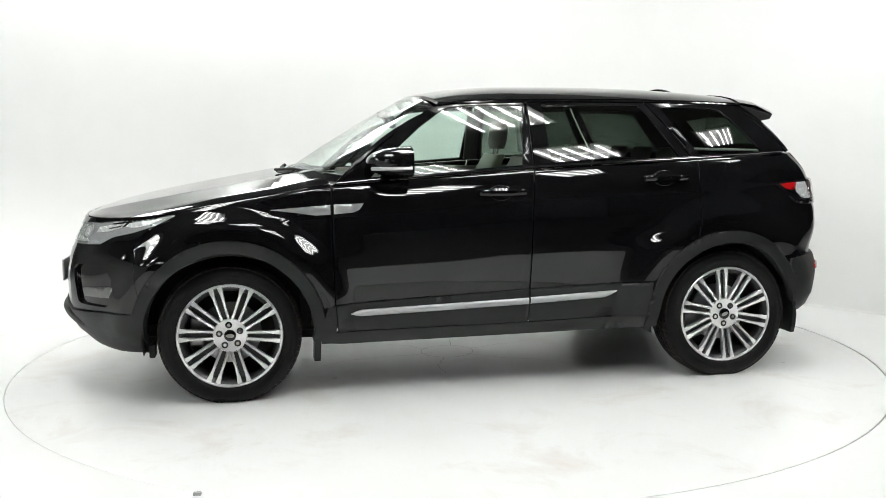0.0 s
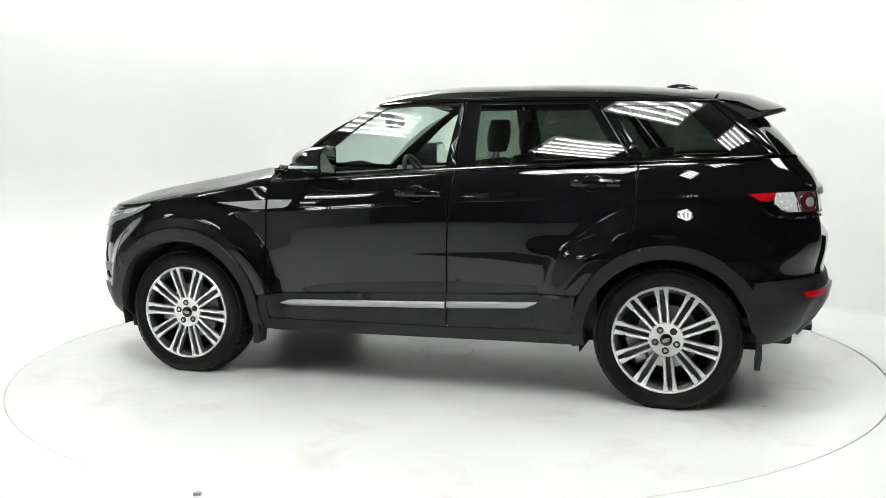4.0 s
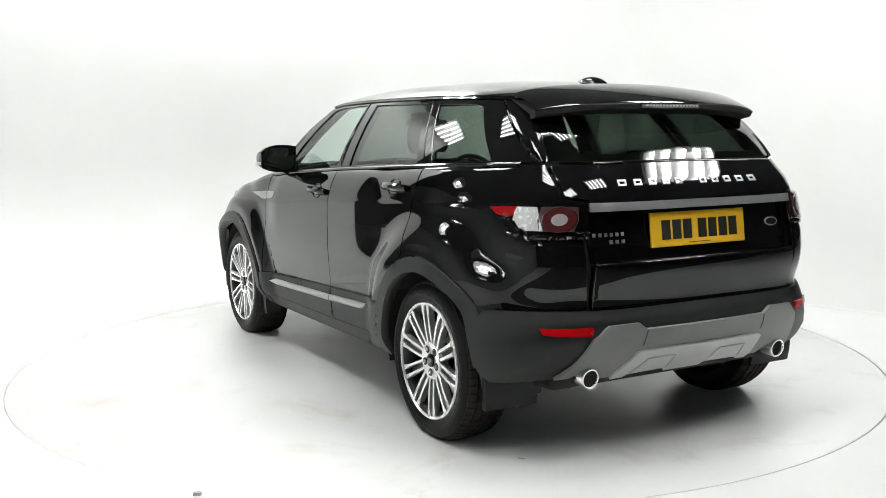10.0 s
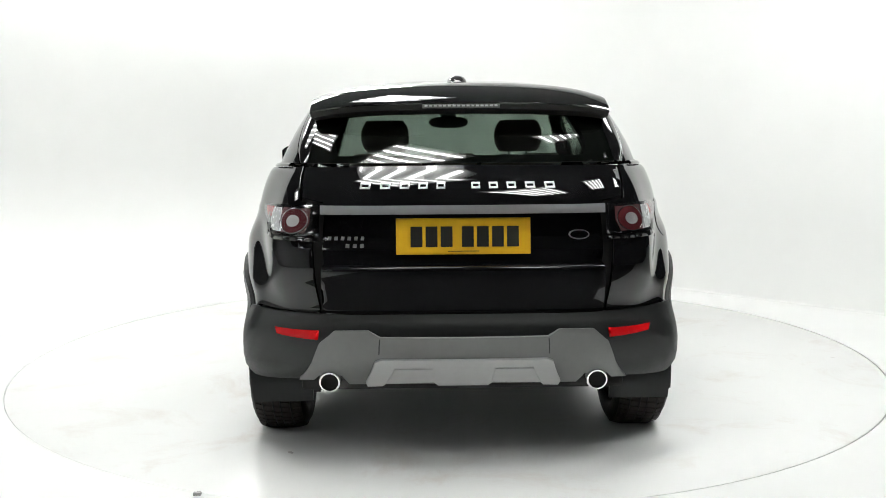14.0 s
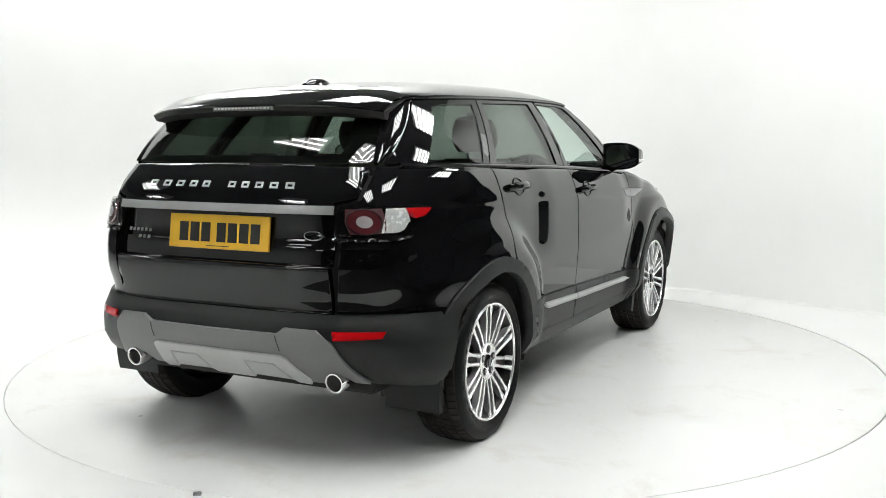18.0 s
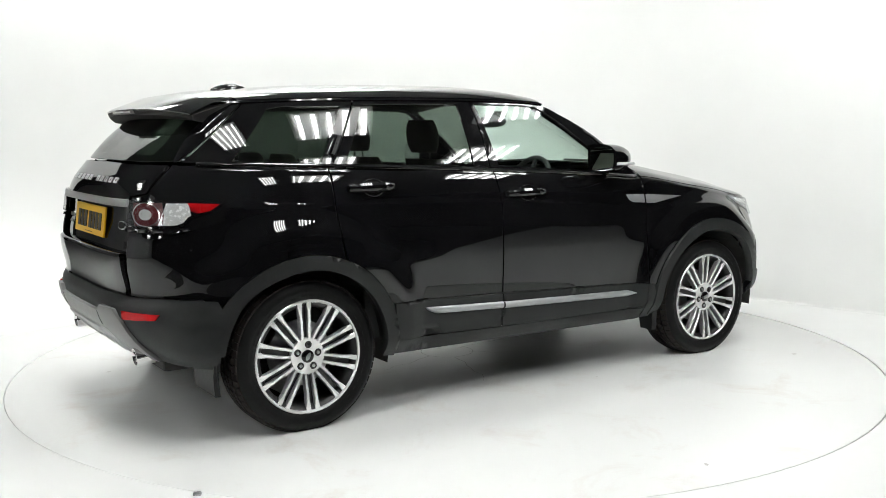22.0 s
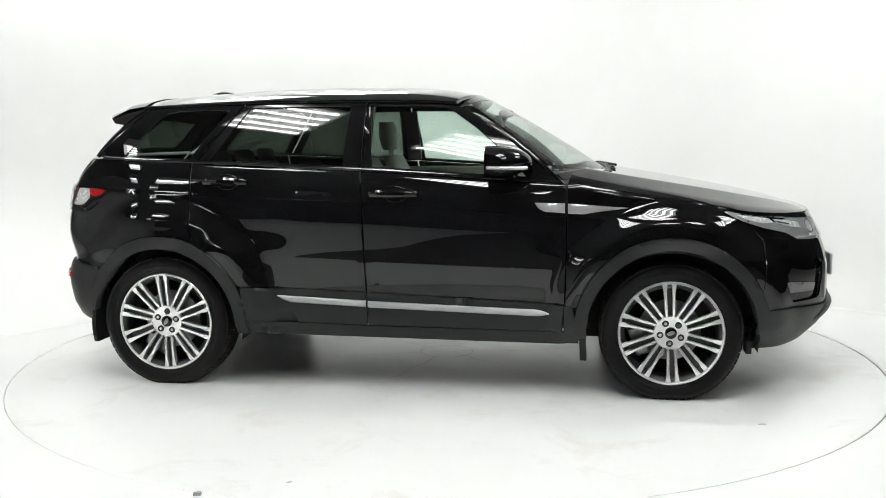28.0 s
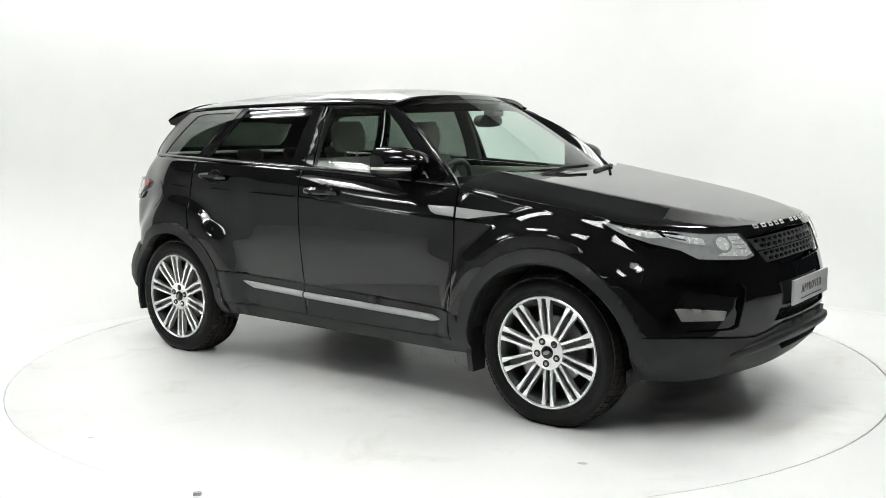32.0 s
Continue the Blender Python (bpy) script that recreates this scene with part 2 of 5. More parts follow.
def sheet(name, fn, outer, material, parent, holes=(), step=0.05, thick=0.014, lift=0.0, gap=0.002, label="", grid=None, centre=(1.35, 0.0, 0.75), edge=(), lines=()):
    """A curved panel: the polygon outer (less its holes) in the plane of fn's two parameters, laid on the surface fn, with turned-in edges."""
    from mathutils.geometry import delaunay_2d_cdt
    outer = dense(shrunk(list(outer), gap) if gap else list(outer), step)
    loops = [outer] + [dense(shrunk(list(h), -gap) if gap else list(h), step) for h in holes]
    xs, ys = zip(*outer)
    gx, gy = grid or (step, step)
    nx, ny = max(2, int((max(xs) - min(xs)) / gx) + 1), max(2, int((max(ys) - min(ys)) / gy) + 1)
    cand = np.array([(min(xs) + (i + 0.5) * (max(xs) - min(xs)) / nx, min(ys) + (j + 0.5) * (max(ys) - min(ys)) / ny) for i in range(nx) for j in range(ny)])
    keep = inside(cand, outer)
    for h in loops[1:]:
        keep &= ~inside(cand, h)
    cand = cand[keep]
    if len(cand):
        far = np.ones(len(cand), bool)
        for lp in loops:
            far &= dist_to(cand, lp) > 0.4 * min(gx, gy)
        cand = cand[far]
    if edge:                           # rows of points that follow the outer edge
        if len(cand):
            cand = cand[dist_to(cand, outer) > edge[-1] + 0.008]
        for d in edge:
            row = np.array(dense(shrunk(outer, d), 1.0))
            row = row[inside(row, outer)]
            row = row[dist_to(row, outer) > 0.85 * d]
            cand = np.vstack([cand, row]) if len(cand) else row
    for line in lines:                 # a row of points along a crease
        row = np.array([(u, line(u)) for u in np.arange(min(xs), max(xs), 0.02)])
        row = row[inside(row, outer)]
        row = row[np.min([dist_to(row, lp) for lp in loops], axis=0) > 0.006]
        if len(row):
            cand = np.vstack([cand[dist_to(cand, row) > 0.0035 if len(cand) else []], row])
    vs, es = [], []
    for lp in loops:
        s = len(vs)
        vs += [Vector(p) for p in lp]
        es += [(s + k, s + (k + 1) % len(lp)) for k in range(len(lp))]
    vs += [Vector(p) for p in cand]
    v2, _, tris, *_ = delaunay_2d_cdt(vs, es, [], 0, 1e-6)
    mid = np.array([[sum(v2[i][k] for i in t) / 3 for k in (0, 1)] for t in tris])
    ok = inside(mid, outer)
    for h in loops[1:]:
        ok &= ~inside(mid, h)
    tris = [t for t, o in zip(tris, ok) if o]
    P, N = [], []
    e = 1.2e-3
    acc = 0.0
    for p in v2:
        a = Vector(fn(p[0], p[1]))
        n = (Vector(fn(p[0] + e, p[1])) - Vector(fn(p[0] - e, p[1]))).cross(Vector(fn(p[0], p[1] + e)) - Vector(fn(p[0], p[1] - e)))
        n = n.normalized() if n.length > 1e-12 else Vector((0, 0, 1))
        acc += n.dot(a - Vector(centre))
        P.append(a)
        N.append(n)
    sg = 1 if acc > 0 else -1
    N = [n * sg for n in N]
    P = [p + n * lift for p, n in zip(P, N)]
    faces, norms = [], []
    for t in tris:
        if (P[t[1]] - P[t[0]]).cross(P[t[2]] - P[t[0]]).dot(N[t[0]]) < 0:
            t = t[::-1]
        faces.append(tuple(t))
        norms += [N[i] for i in t]
    if thick:
        count = {}
        for t in faces:
            for a, b in zip(t, t[1:] + t[:1]):
                count[(a, b)] = 1
        rim = [(a, b) for a, b in count if (b, a) not in count]
        low = {}
        for a, b in rim:
            for i in (a, b):
                if i not in low:
                    low[i] = len(P)
                    P.append(P[i] - N[i] * thick)
        for a, b in rim:
            q = (a, low[a], low[b], b)
            out = (P[low[a]] - P[a]).cross(P[b] - P[a]).normalized()
            faces.append(q)
            norms += [(N[a] * 0.55 + out * 0.85).normalized(), out, out, (N[b] * 0.55 + out * 0.85).normalized()]
    me = bpy.data.meshes.new(name)
    me.from_pydata([tuple(p) for p in P], [], faces)
    me.polygons.foreach_set("use_smooth", [True] * len(faces))
    me.normals_split_custom_set([tuple(n) for n in norms])
    me.materials.append(material)
    ob = new(name, me)
    ob.parent = parent
    return tagged(ob, label)


# ---- the studio ----
def studio():
    bm = bmesh.new()
    ring = [(TABLE_R + 0.0025, -0.08), (TABLE_R + 0.0025, 0.0), (2.9, 0.0), (4.2, 0.0), (14.0, 0.0)]
    ring_mesh(bm, ring, seg=160)
    bmesh.ops.recalc_face_normals(bm, faces=bm.faces)
    ob = part("floor", bm, FLOOR)
    ob.matrix_basis = Matrix.Translation((0.003, -0.003, 0))
    tagged(ob, "glossy white painted studio floor round the turntable", "floor", kind="structure")
    bm = box(bmesh.new(), (-0.955, -2.352, 0.0), (-0.925, -2.335, 0.012), 0.003)
    box(bm, (-0.948, -2.335, 0.0), (-0.932, -2.318, 0.008), 0.002)
    tagged(part("floor_clip", bm, STEEL), "small grey metal clip on the floor beside the turntable", "clip")
    bm = bmesh.new()
    ring_mesh(bm, [(0.001, -0.12), (3.2, -0.12)], seg=64)
    tagged(part("ground", bm, PIT), "dark pit floor under the turntable gap", "floor", kind="structure")
    # white cove: a line of plan points, flat foot at the near right, rounded foot elsewhere
    # laid out along the room's own axes, which stand at 45 degrees to the camera: a along the near right wall, b towards it
    room = lambda a, b: ((a + b) * math.sqrt(0.5), (b - a) * math.sqrt(0.5))
    plan = [room(a, 2.99) for a in np.linspace(1.85, -1.0, 17)]
    plan += [room(-1.0 - 2.6 * math.sin(t), 2.99 - 2.6 * (1 - math.cos(t))) for t in np.linspace(0, math.pi / 2, 13)[1:]]
    plan += [room(-3.6, b) for b in np.linspace(0.0, -1.85, 6)]
    rows = []
    for i, (x, y) in enumerate(plan):
        t = step01((i - 12) / 8)
        r = 0.02 + 1.1 * t
        q, w = plan[max(i - 1, 0)], plan[min(i + 1, len(plan) - 1)]
        inw = Vector((q[1] - w[1], w[0] - q[0], 0)).normalized()
        inw = inw if inw.dot(Vector((-x, -y, 0))) > 0 else -inw
        row = []
        for k in range(9):
            a = radians(90 * k / 8)
            row.append(Vector((x, y, 0)) + inw * r * (1 - math.sin(a)) + Vector((0, 0, 0.001 + r * (1 - math.cos(a)))))
        row += [Vector((x, y, 2.0)), Vector((x, y, 3.9)), Vector((x, y, 3.9)) - inw * 0.12, Vector((x, y, -0.02)) - inw * 0.12]
        rows.append(row)
    bm = loft(bmesh.new(), rows)
    ob = smooth(part("wall_north", bm, WALL), 40)
    tagged(ob, "curved white studio backdrop wall meeting the floor in a cove", "wall", kind="structure")
    # unseen walls closing the place, coloured dark or pale to shape the body's reflections
    for nm, lo, hi, mt in (("wall_south", (-9, -11.2, 0), (9, -11.0, 3.9), HALL_DARK), ("wall_east", (9.0, -11.2, 0), (9.2, 3.0, 3.9), HALL_DARK), ("wall_west", (-9.2, -11.2, 0), (-9.0, 6.0, 3.9), HALL)):
        tagged(part(nm, box(bmesh.new(), lo, hi), mt), "unseen pale grey wall that lightens the body's reflections" if mt is HALL else "unseen charcoal wall that darkens the body's reflections", "wall", kind="structure")
    # unseen dark slab over the white floor, added to darken the doors' reflections
    bm = box(bmesh.new(), (-1.9, -11.0, 0.0005), (9.0, -3.05, 0.005), 0.001)
    tagged(part("floor_unseen_dark", bm, HALL_FLOOR), "unseen dark grey floor added to darken the doors' reflections", "floor", kind="structure")
    tagged(part("wall_back", box(bmesh.new(), (-9, 6.0, 0), (9, 6.2, 3.9)), HALL_DARK), "unseen dark charcoal wall behind the backdrop", "wall", kind="structure")
    tagged(part("ceiling", box(bmesh.new(), (-9.2, -11.2, 3.9), (9.2, 6.2, 4.05)), CEILING), "plain grey studio ceiling", "ceiling", kind="structure")


TUBE = mat("glowing_tube", (0.985, 1.0, 0.98), 0.5, emit=TUBE_POWER)
HOUSING = mat("white_lamp_housing", (0.75, 0.75, 0.75), 0.4, noise_scale=20, tint=0.04)


def lamp_bank(x, y, z, turn=0.0, n=5, length=0.8, pitch=0.17, louvre=0.0):
    """A hanging bank of bare fluorescent tubes; louvre makes it an added, shielded fill bank."""
    lamp = new("ceiling_lamp")
    wide = (n - 1) * pitch
    bm = box(bmesh.new(), (-length / 2 - 0.05, -wide / 2 - 0.1, 0.05), (length / 2 + 0.05, wide / 2 + 0.1, 0.12), 0.01)
    part("housing", bm, HOUSING, lamp)
    for k in range(n):
        bm = bmesh.new()
        yy = -wide / 2 + k * pitch
        tube(bm, [(-length / 2, yy, 0.02), (length / 2, yy, 0.02)], 0.026, 8)
        part("tube", bm, TUBE, lamp, "glowing white fluorescent tube")
    if louvre:                         # deep side plates, added to hide the fill tubes from low reflections
        lx, ly = length / 2 + 0.05, wide / 2 + 0.1
        for lo, hi in (((-lx, -ly, -louvre), (lx, -ly + 0.01, 0.05)), ((-lx, ly - 0.01, -louvre), (lx, ly, 0.05)), ((-lx, -ly, -louvre), (-lx + 0.01, ly, 0.05)), ((lx - 0.01, -ly, -louvre), (lx, ly, 0.05))):
            part("fill_lamp_shield", box(bmesh.new(), lo, hi), HOUSING, lamp, "white side plate added to hide the tubes from reflections")
    for a in (-1, 1):
        part("hanger", tube(bmesh.new(), [(a * length * 0.4, 0, 0.115), (a * length * 0.4, 0, 3.905 - z)], 0.008, 6), STEEL, lamp)
    lamp.matrix_basis = pose(x, y, z, 0, 0, turn)
    return tagged(lamp, "bank of glowing white fluorescent tubes under the ceiling", "ceiling lamp", "studio ceiling lamps")


# ---- turntable ----
def turntable():
    bm = bmesh.new()
    ring_mesh(bm, [(0.001, 0.0), (0.25, 0.0), (0.8, 0.0), (1.6, 0.0), (TABLE_R - 0.009, 0.0), (TABLE_R - 0.0025, -0.002), (TABLE_R - 0.0025, -0.09)], seg=160)
    bmesh.ops.recalc_face_normals(bm, faces=bm.faces)
    disc = part("turntable", bm, TABLE)
    smooth(disc, 30)
    tagged(disc, "round white painted turntable flush with the studio floor", "turntable")
    rnd = random.Random(4)

    def blot(x, y, r, material, stretch=1.0, turn=0.0, name="scuff", label="small grey scuff on the white paint"):
        bm = bmesh.new()
        n = 14
        pts = [Vector((r * stretch * (0.7 + 0.5 * rnd.random()) * math.cos(2 * math.pi * k / n), r * (0.7 + 0.5 * rnd.random()) * math.sin(2 * math.pi * k / n), 0)) for k in range(n)]
        m = Matrix.Translation((x, y, 0.0012)) @ pose(0, 0, 0, 0, 0, turn)
        bm.faces.new([bm.verts.new(m @ q) for q in pts])
        part(name, bm, material, disc, label)
    for x, y, r, st, tn in ((1.656, -1.288, 0.014, 1.8, 20), (-0.283, -2.282, 0.009, 1.7, 60), (0.319, -0.995, 0.006, 1.5, 0), (-1.855, 0.702, 0.012, 1.6, 30), (1.119, 0.346, 0.012, 1.4, 10), (0.727, 0.511, 0.012, 2.2, 80)):
        blot(x, y, r, SCUFF, st, tn)
    # hairline cracks that run out from the middle
    for k, (a0, r0, r1) in enumerate(((10, 0.10, 0.9), (75, 0.16, 0.55), (140, 0.12, 0.8), (200, 0.16, 0.6), (255, 0.16, 0.75), (320, 0.14, 0.5))):
        pts, a = [], radians(a0)
        for j in range(9):
            r = r0 + (r1 - r0) * j / 8
            a += rnd.uniform(-0.07, 0.07)
            pts.append(Vector((r * math.cos(a), r * math.sin(a), 0.001)))
        bm = bmesh.new()
        rows = []
        for j, q in enumerate(pts):
            w = 0.0022 * (1 - 0.6 * j / 8)
            d = Vector((-q.y, q.x, 0)).normalized() * w
            rows.append([q - d, q + d])
        loft(bm, rows)
        part("hairline_crack", bm, CRACK, disc, "" if k else "thin dark crack in the white paint")
    bm = bmesh.new()
    ring_mesh(bm, [(0.158, 0.001), (0.162, 0.001)], seg=48)
    part("centre_seam", bm, CRACK, disc, "fine round seam of the hub cover")
    return disc


# ---- the car's form: x ahead of the rear axle, y to its left, z above the floor ----
HUB_Z, WHEELBASE = 0.341, 2.66
XCF, XCR = 2.60, 0.0                  # where the plan begins to round off, front and rear
SF, SR = XCF + 0.9 * math.pi / 2, XCR - 0.8 * math.pi / 2
NF = 2.8
raw_profile = curve_of((0.20, 0.80), (0.27, 0.865), (0.34, 0.886), (0.43, 0.8955), (0.50, 0.9015), (0.56, 0.9075), (0.62, 0.9130), (0.68, 0.9180), (0.75, 0.9225), (0.86, 0.9235), (0.94, 0.9225), (0.968, 0.9222), (0.984, 0.9215), (1.0, 0.9160), (1.03, 0.9100), (1.06, 0.9020), (1.09, 0.8915), (1.12, 0.8785), (1.15, 0.8620), (1.20, 0.832), (1.30, 0.77))
PROFILE_Z = np.arange(0.10, 1.42, 0.0005)
kernel = np.exp(-0.5 * (np.arange(-40, 41) / 9.0) ** 2)
PROFILE_W = np.convolve(np.pad([raw_profile(z) for z in PROFILE_Z], 40, mode="edge"), kernel / kernel.sum(), "valid")


def side_profile(z):
    """Half width of the body side by height, rounded over."""
    t = min(max((z - 0.10) / 0.0005, 0.0), len(PROFILE_Z) - 2.0)
    i = int(t)
    return float(PROFILE_W[i] + (PROFILE_W[i + 1] - PROFILE_W[i]) * (t - i))


crease = curve_of((-0.8, 1.05), (-0.3, 1.035), (0.43, 1.012), (1.1, 0.990), (1.77, 0.940), (2.3, 0.915), (3.0, 0.90))
front_x = curve_of((0.20, 3.31), (0.26, 3.42), (0.34, 3.505), (0.45, 3.545), (0.60, 3.545), (0.70, 3.527), (0.80, 3.490), (0.88, 3.452), (0.95, 3.400), (1.0, 3.33), (1.2, 2.95))
rear_x = curve_of((0.28, -0.50), (0.34, -0.575), (0.40, -0.645), (0.47, -0.712), (0.52, -0.742), (0.58, -0.755), (0.66, -0.724), (0.80, -0.738), (0.895, -0.730), (0.925, -0.720), (0.955, -0.712), (1.05, -0.702), (1.12, -0.676), (1.20, -0.618), (1.26, -0.575))


def half_width(x, z):
    zz = z + step01((z - 0.72) / 0.2) * (0.985 - crease(x))
    w = side_profile(zz)
    ahead = step01((x - 1.95) / 0.4)
    if zz > 0.985:                     # the wing stands more upright than the doors
        w += ahead * max(0.0, 0.918 - 0.16 * (zz - 0.985) - w)
    w *= 1 - 0.018 * max(0.0, (0.4 - x) / 1.1) ** 2 - 0.02 * max(0.0, (x - 2.2) / 1.2) ** 2
    w -= step01(-x / 0.55) * (0.076 * step01((z - 0.45) / 0.24) + 0.012 * step01((z - 0.85) / 0.25)) + 0.03 * step01((0.35 - x) / 1.1) * step01((z - 0.86) / 0.30)
    for cx, r0 in ((0.0, 0.47), (WHEELBASE, 0.485)):
        r = math.hypot(x - cx, (z - HUB_Z) * 0.97)
        near = 1 - step01((abs(x - cx) - 0.45) / 0.35)
        if cx:
            bulge = 1 - step01((r - r0 - 0.015) / 0.165)
            k = step01((x - 2.3) / 0.4)
            w += ((0.050 + 0.026 * k) * bulge - (0.018 + 0.026 * k) * near * step01((z - 0.66) / 0.2)) * step01((z - 0.25) / 0.15)
        else:
            bulge = 1 - step01((r - r0 - 0.02) / 0.20)
            w += (0.045 * bulge - 0.016 * near * step01((z - 0.70) / 0.15)) * step01((z - 0.25) / 0.15)
    top = belt(x) if x < 2.14 else wing_top(x)
    q = min(1.0, max(0.0, (z - top + 0.026) / 0.024))
    return w - 0.011 * q * q * (1 - step01((x - 2.85) / 0.15)) * step01((x + 0.45) / 0.2)


def tail_n(z):
    """How square the tail's corners are at a height: rounder at the bumper than at the lamps."""
    return 3.9 + 0.7 * step01((z - 0.55) / 0.30) + 1.0 * step01((0.52 - z) / 0.16)


def body(s, z, sg=1):
    """The body's skin at the run s round the plan (x along the side) and height z; past the car's middle it goes on round the other side."""
    if s > SF:
        s, sg = 2 * SF - s, -sg
    if s < SR:
        s, sg = 2 * SR - s, -sg
    if s > XCF:
        a = (s - XCF) / 0.9
        r = (abs(math.cos(a)) ** NF + abs(math.sin(a)) ** NF) ** (-1 / NF)
        x = XCF + (front_x(z) - XCF) * math.sin(a) * r
        return Vector((x, sg * half_width(x, z) * math.cos(a) * r, z))
    if s < XCR:
        a = (XCR - s) / 0.8
        n = tail_n(z)
        r = (abs(math.cos(a)) ** n + abs(math.sin(a)) ** n) ** (-1 / n)
        x = XCR - (XCR - rear_x(z)) * math.sin(a) * r
        return Vector((x, sg * half_width(x, z) * math.cos(a) * r, z))
    return Vector((s, sg * half_width(s, z), z))


def run_x(x, z):
    """The run s of the point of the skin at x."""
    if x > XCF:
        q = min(0.9999, (x - XCF) / (front_x(z) - XCF))
        return XCF + 0.9 * math.atan2(q, (1 - q ** NF) ** (1 / NF))
    if x < XCR:
        q = min(0.9999, (XCR - x) / (XCR - rear_x(z)))
        n = tail_n(z)
        return XCR - 0.8 * math.atan2(q, (1 - q ** n) ** (1 / n))
    return x


def run_y(y, z, front=True):
    """The run s of the point of the nose (or tail) at y."""
    n, x = (NF, front_x(z)) if front else (tail_n(z), rear_x(z))
    for _ in range(6):
        k = min(0.9999, max(-0.9999, y / half_width(x, z)))
        q = (1 - abs(k) ** n) ** (1 / n)
        x = XCF + (front_x(z) - XCF) * q if front else XCR - (XCR - rear_x(z)) * q
    a = math.atan2(q, k)
    return XCF + 0.9 * a if front else XCR - 0.8 * a


def X(*pts):
    return [(run_x(x, z), z) for x, z in pts]


def YF(*pts):
    return [(run_y(y, z), z) for y, z in pts]


def YR(*pts):
    return [(run_y(y, z, False), z) for y, z in pts]


def arch(cx, r, a0, a1, n=14, squash=1.0):
    """Points of a wheel arch, in (s, z), from angle a0 to a1 (degrees, 0 ahead, 90 up)."""
    out = []
    for k in range(n + 1):
        a = radians(a0 + (a1 - a0) * k / n)
        x, z = cx + r * math.cos(a), HUB_Z + r * math.sin(a) * squash
        out.append((run_x(x, z), z))
    return out


EDGE = (0.004, 0.009, 0.014, 0.019, 0.025)
RO, RI = 0.468, 0.398                  # rear arch trim: outer and inner radius
FO, FI = 0.485, 0.418                  # front arch trim
belt = curve_of((-0.75, 1.225), (-0.32, 1.212), (0.2, 1.194), (1.07, 1.156), (1.7, 1.118), (2.14, 1.086), (2.3, 1.07))
wing_top = curve_of((2.0, 1.098), (2.14, 1.088), (2.45, 1.04), (2.8, 0.985), (3.05, 0.940), (3.3, 0.925), (3.6, 0.92))
rail = curve_of((-0.6, 1.455), (-0.3, 1.483), (0.0, 1.498), (0.4, 1.508), (0.9, 1.512), (1.4, 1.506), (1.6, 1.492))
roof_mid = curve_of((-0.70, 1.50), (-0.45, 1.532), (-0.15, 1.558), (0.1, 1.580), (0.4, 1.598), (0.75, 1.606), (1.1, 1.607), (1.37, 1.594), (1.62, 1.553), (1.8, 1.48))


shoulder_y = curve_of((-0.6, 0.575), (-0.5, 0.640), (-0.4, 0.705), (-0.2, 0.778), (0.0, 0.812), (0.3, 0.832), (0.7, 0.8445), (1.1, 0.8485), (1.5, 0.8478), (1.9, 0.8444), (2.2, 0.8400))


def glasshouse(x, z, sg=1):
    """The leaning side of the cabin above the belt."""
    zb = belt(x)
    y0 = shoulder_y(x)
    t = (z - zb) / (1.50 - zb)
    lean = 0.185 + 0.015 * step01((x - 1.2) / 0.8)
    return Vector((x, sg * (y0 - lean * (0.65 * t + 0.35 * t * t)), z))


def roof_edge_y(x):
    return abs(glasshouse(x, rail(x)).y)


def roof(x, y):
    zc, ze = roof_mid(x), rail(x) + 0.006
    k = min(1.05, abs(y) / roof_edge_y(x))
    return Vector((x, y, zc - (zc - ze) * (0.55 * k ** 2 + 0.45 * k ** 6)))


CREASE = [lambda s, d=d: crease(body(s, 1.0).x) + d for d in (-0.030, -0.023, -0.018, -0.013, -0.008, -0.003, 0.002, 0.007, 0.013, 0.020)]


def moulding(sg, x0, x1, z0, z1, taper0, taper1, door, label):
    """A rounded strip along the foot of a door, drawn out to a point at one end."""
    rows = []
    for k in range(33):
        t = k / 32
        x = x0 + (x1 - x0) * t
        zc = z0 + (z1 - z0) * t
        w = 1.0
        if taper0:
            w = min(w, ((x - x0) / taper0 + 0.02) ** 0.6)
        if taper1:
            w = min(w, ((x1 - x) / taper1 + 0.02) ** 0.6)
        h = 0.0175 * w
        top = zc + 0.0175 if taper0 else zc + h
        p = lambda dz, out: body(x, top - h + dz * h, sg) + Vector((0, sg * out, 0))
        rows.append([p(-1.0, 0.004), p(-0.95, 0.013), p(-0.6, 0.020), p(0.0, 0.0225), p(0.55, 0.0205), p(0.92, 0.015), p(1.0, 0.004)])
    smooth(part("side_moulding", loft(bmesh.new(), rows), SILVER, door, label), 60)


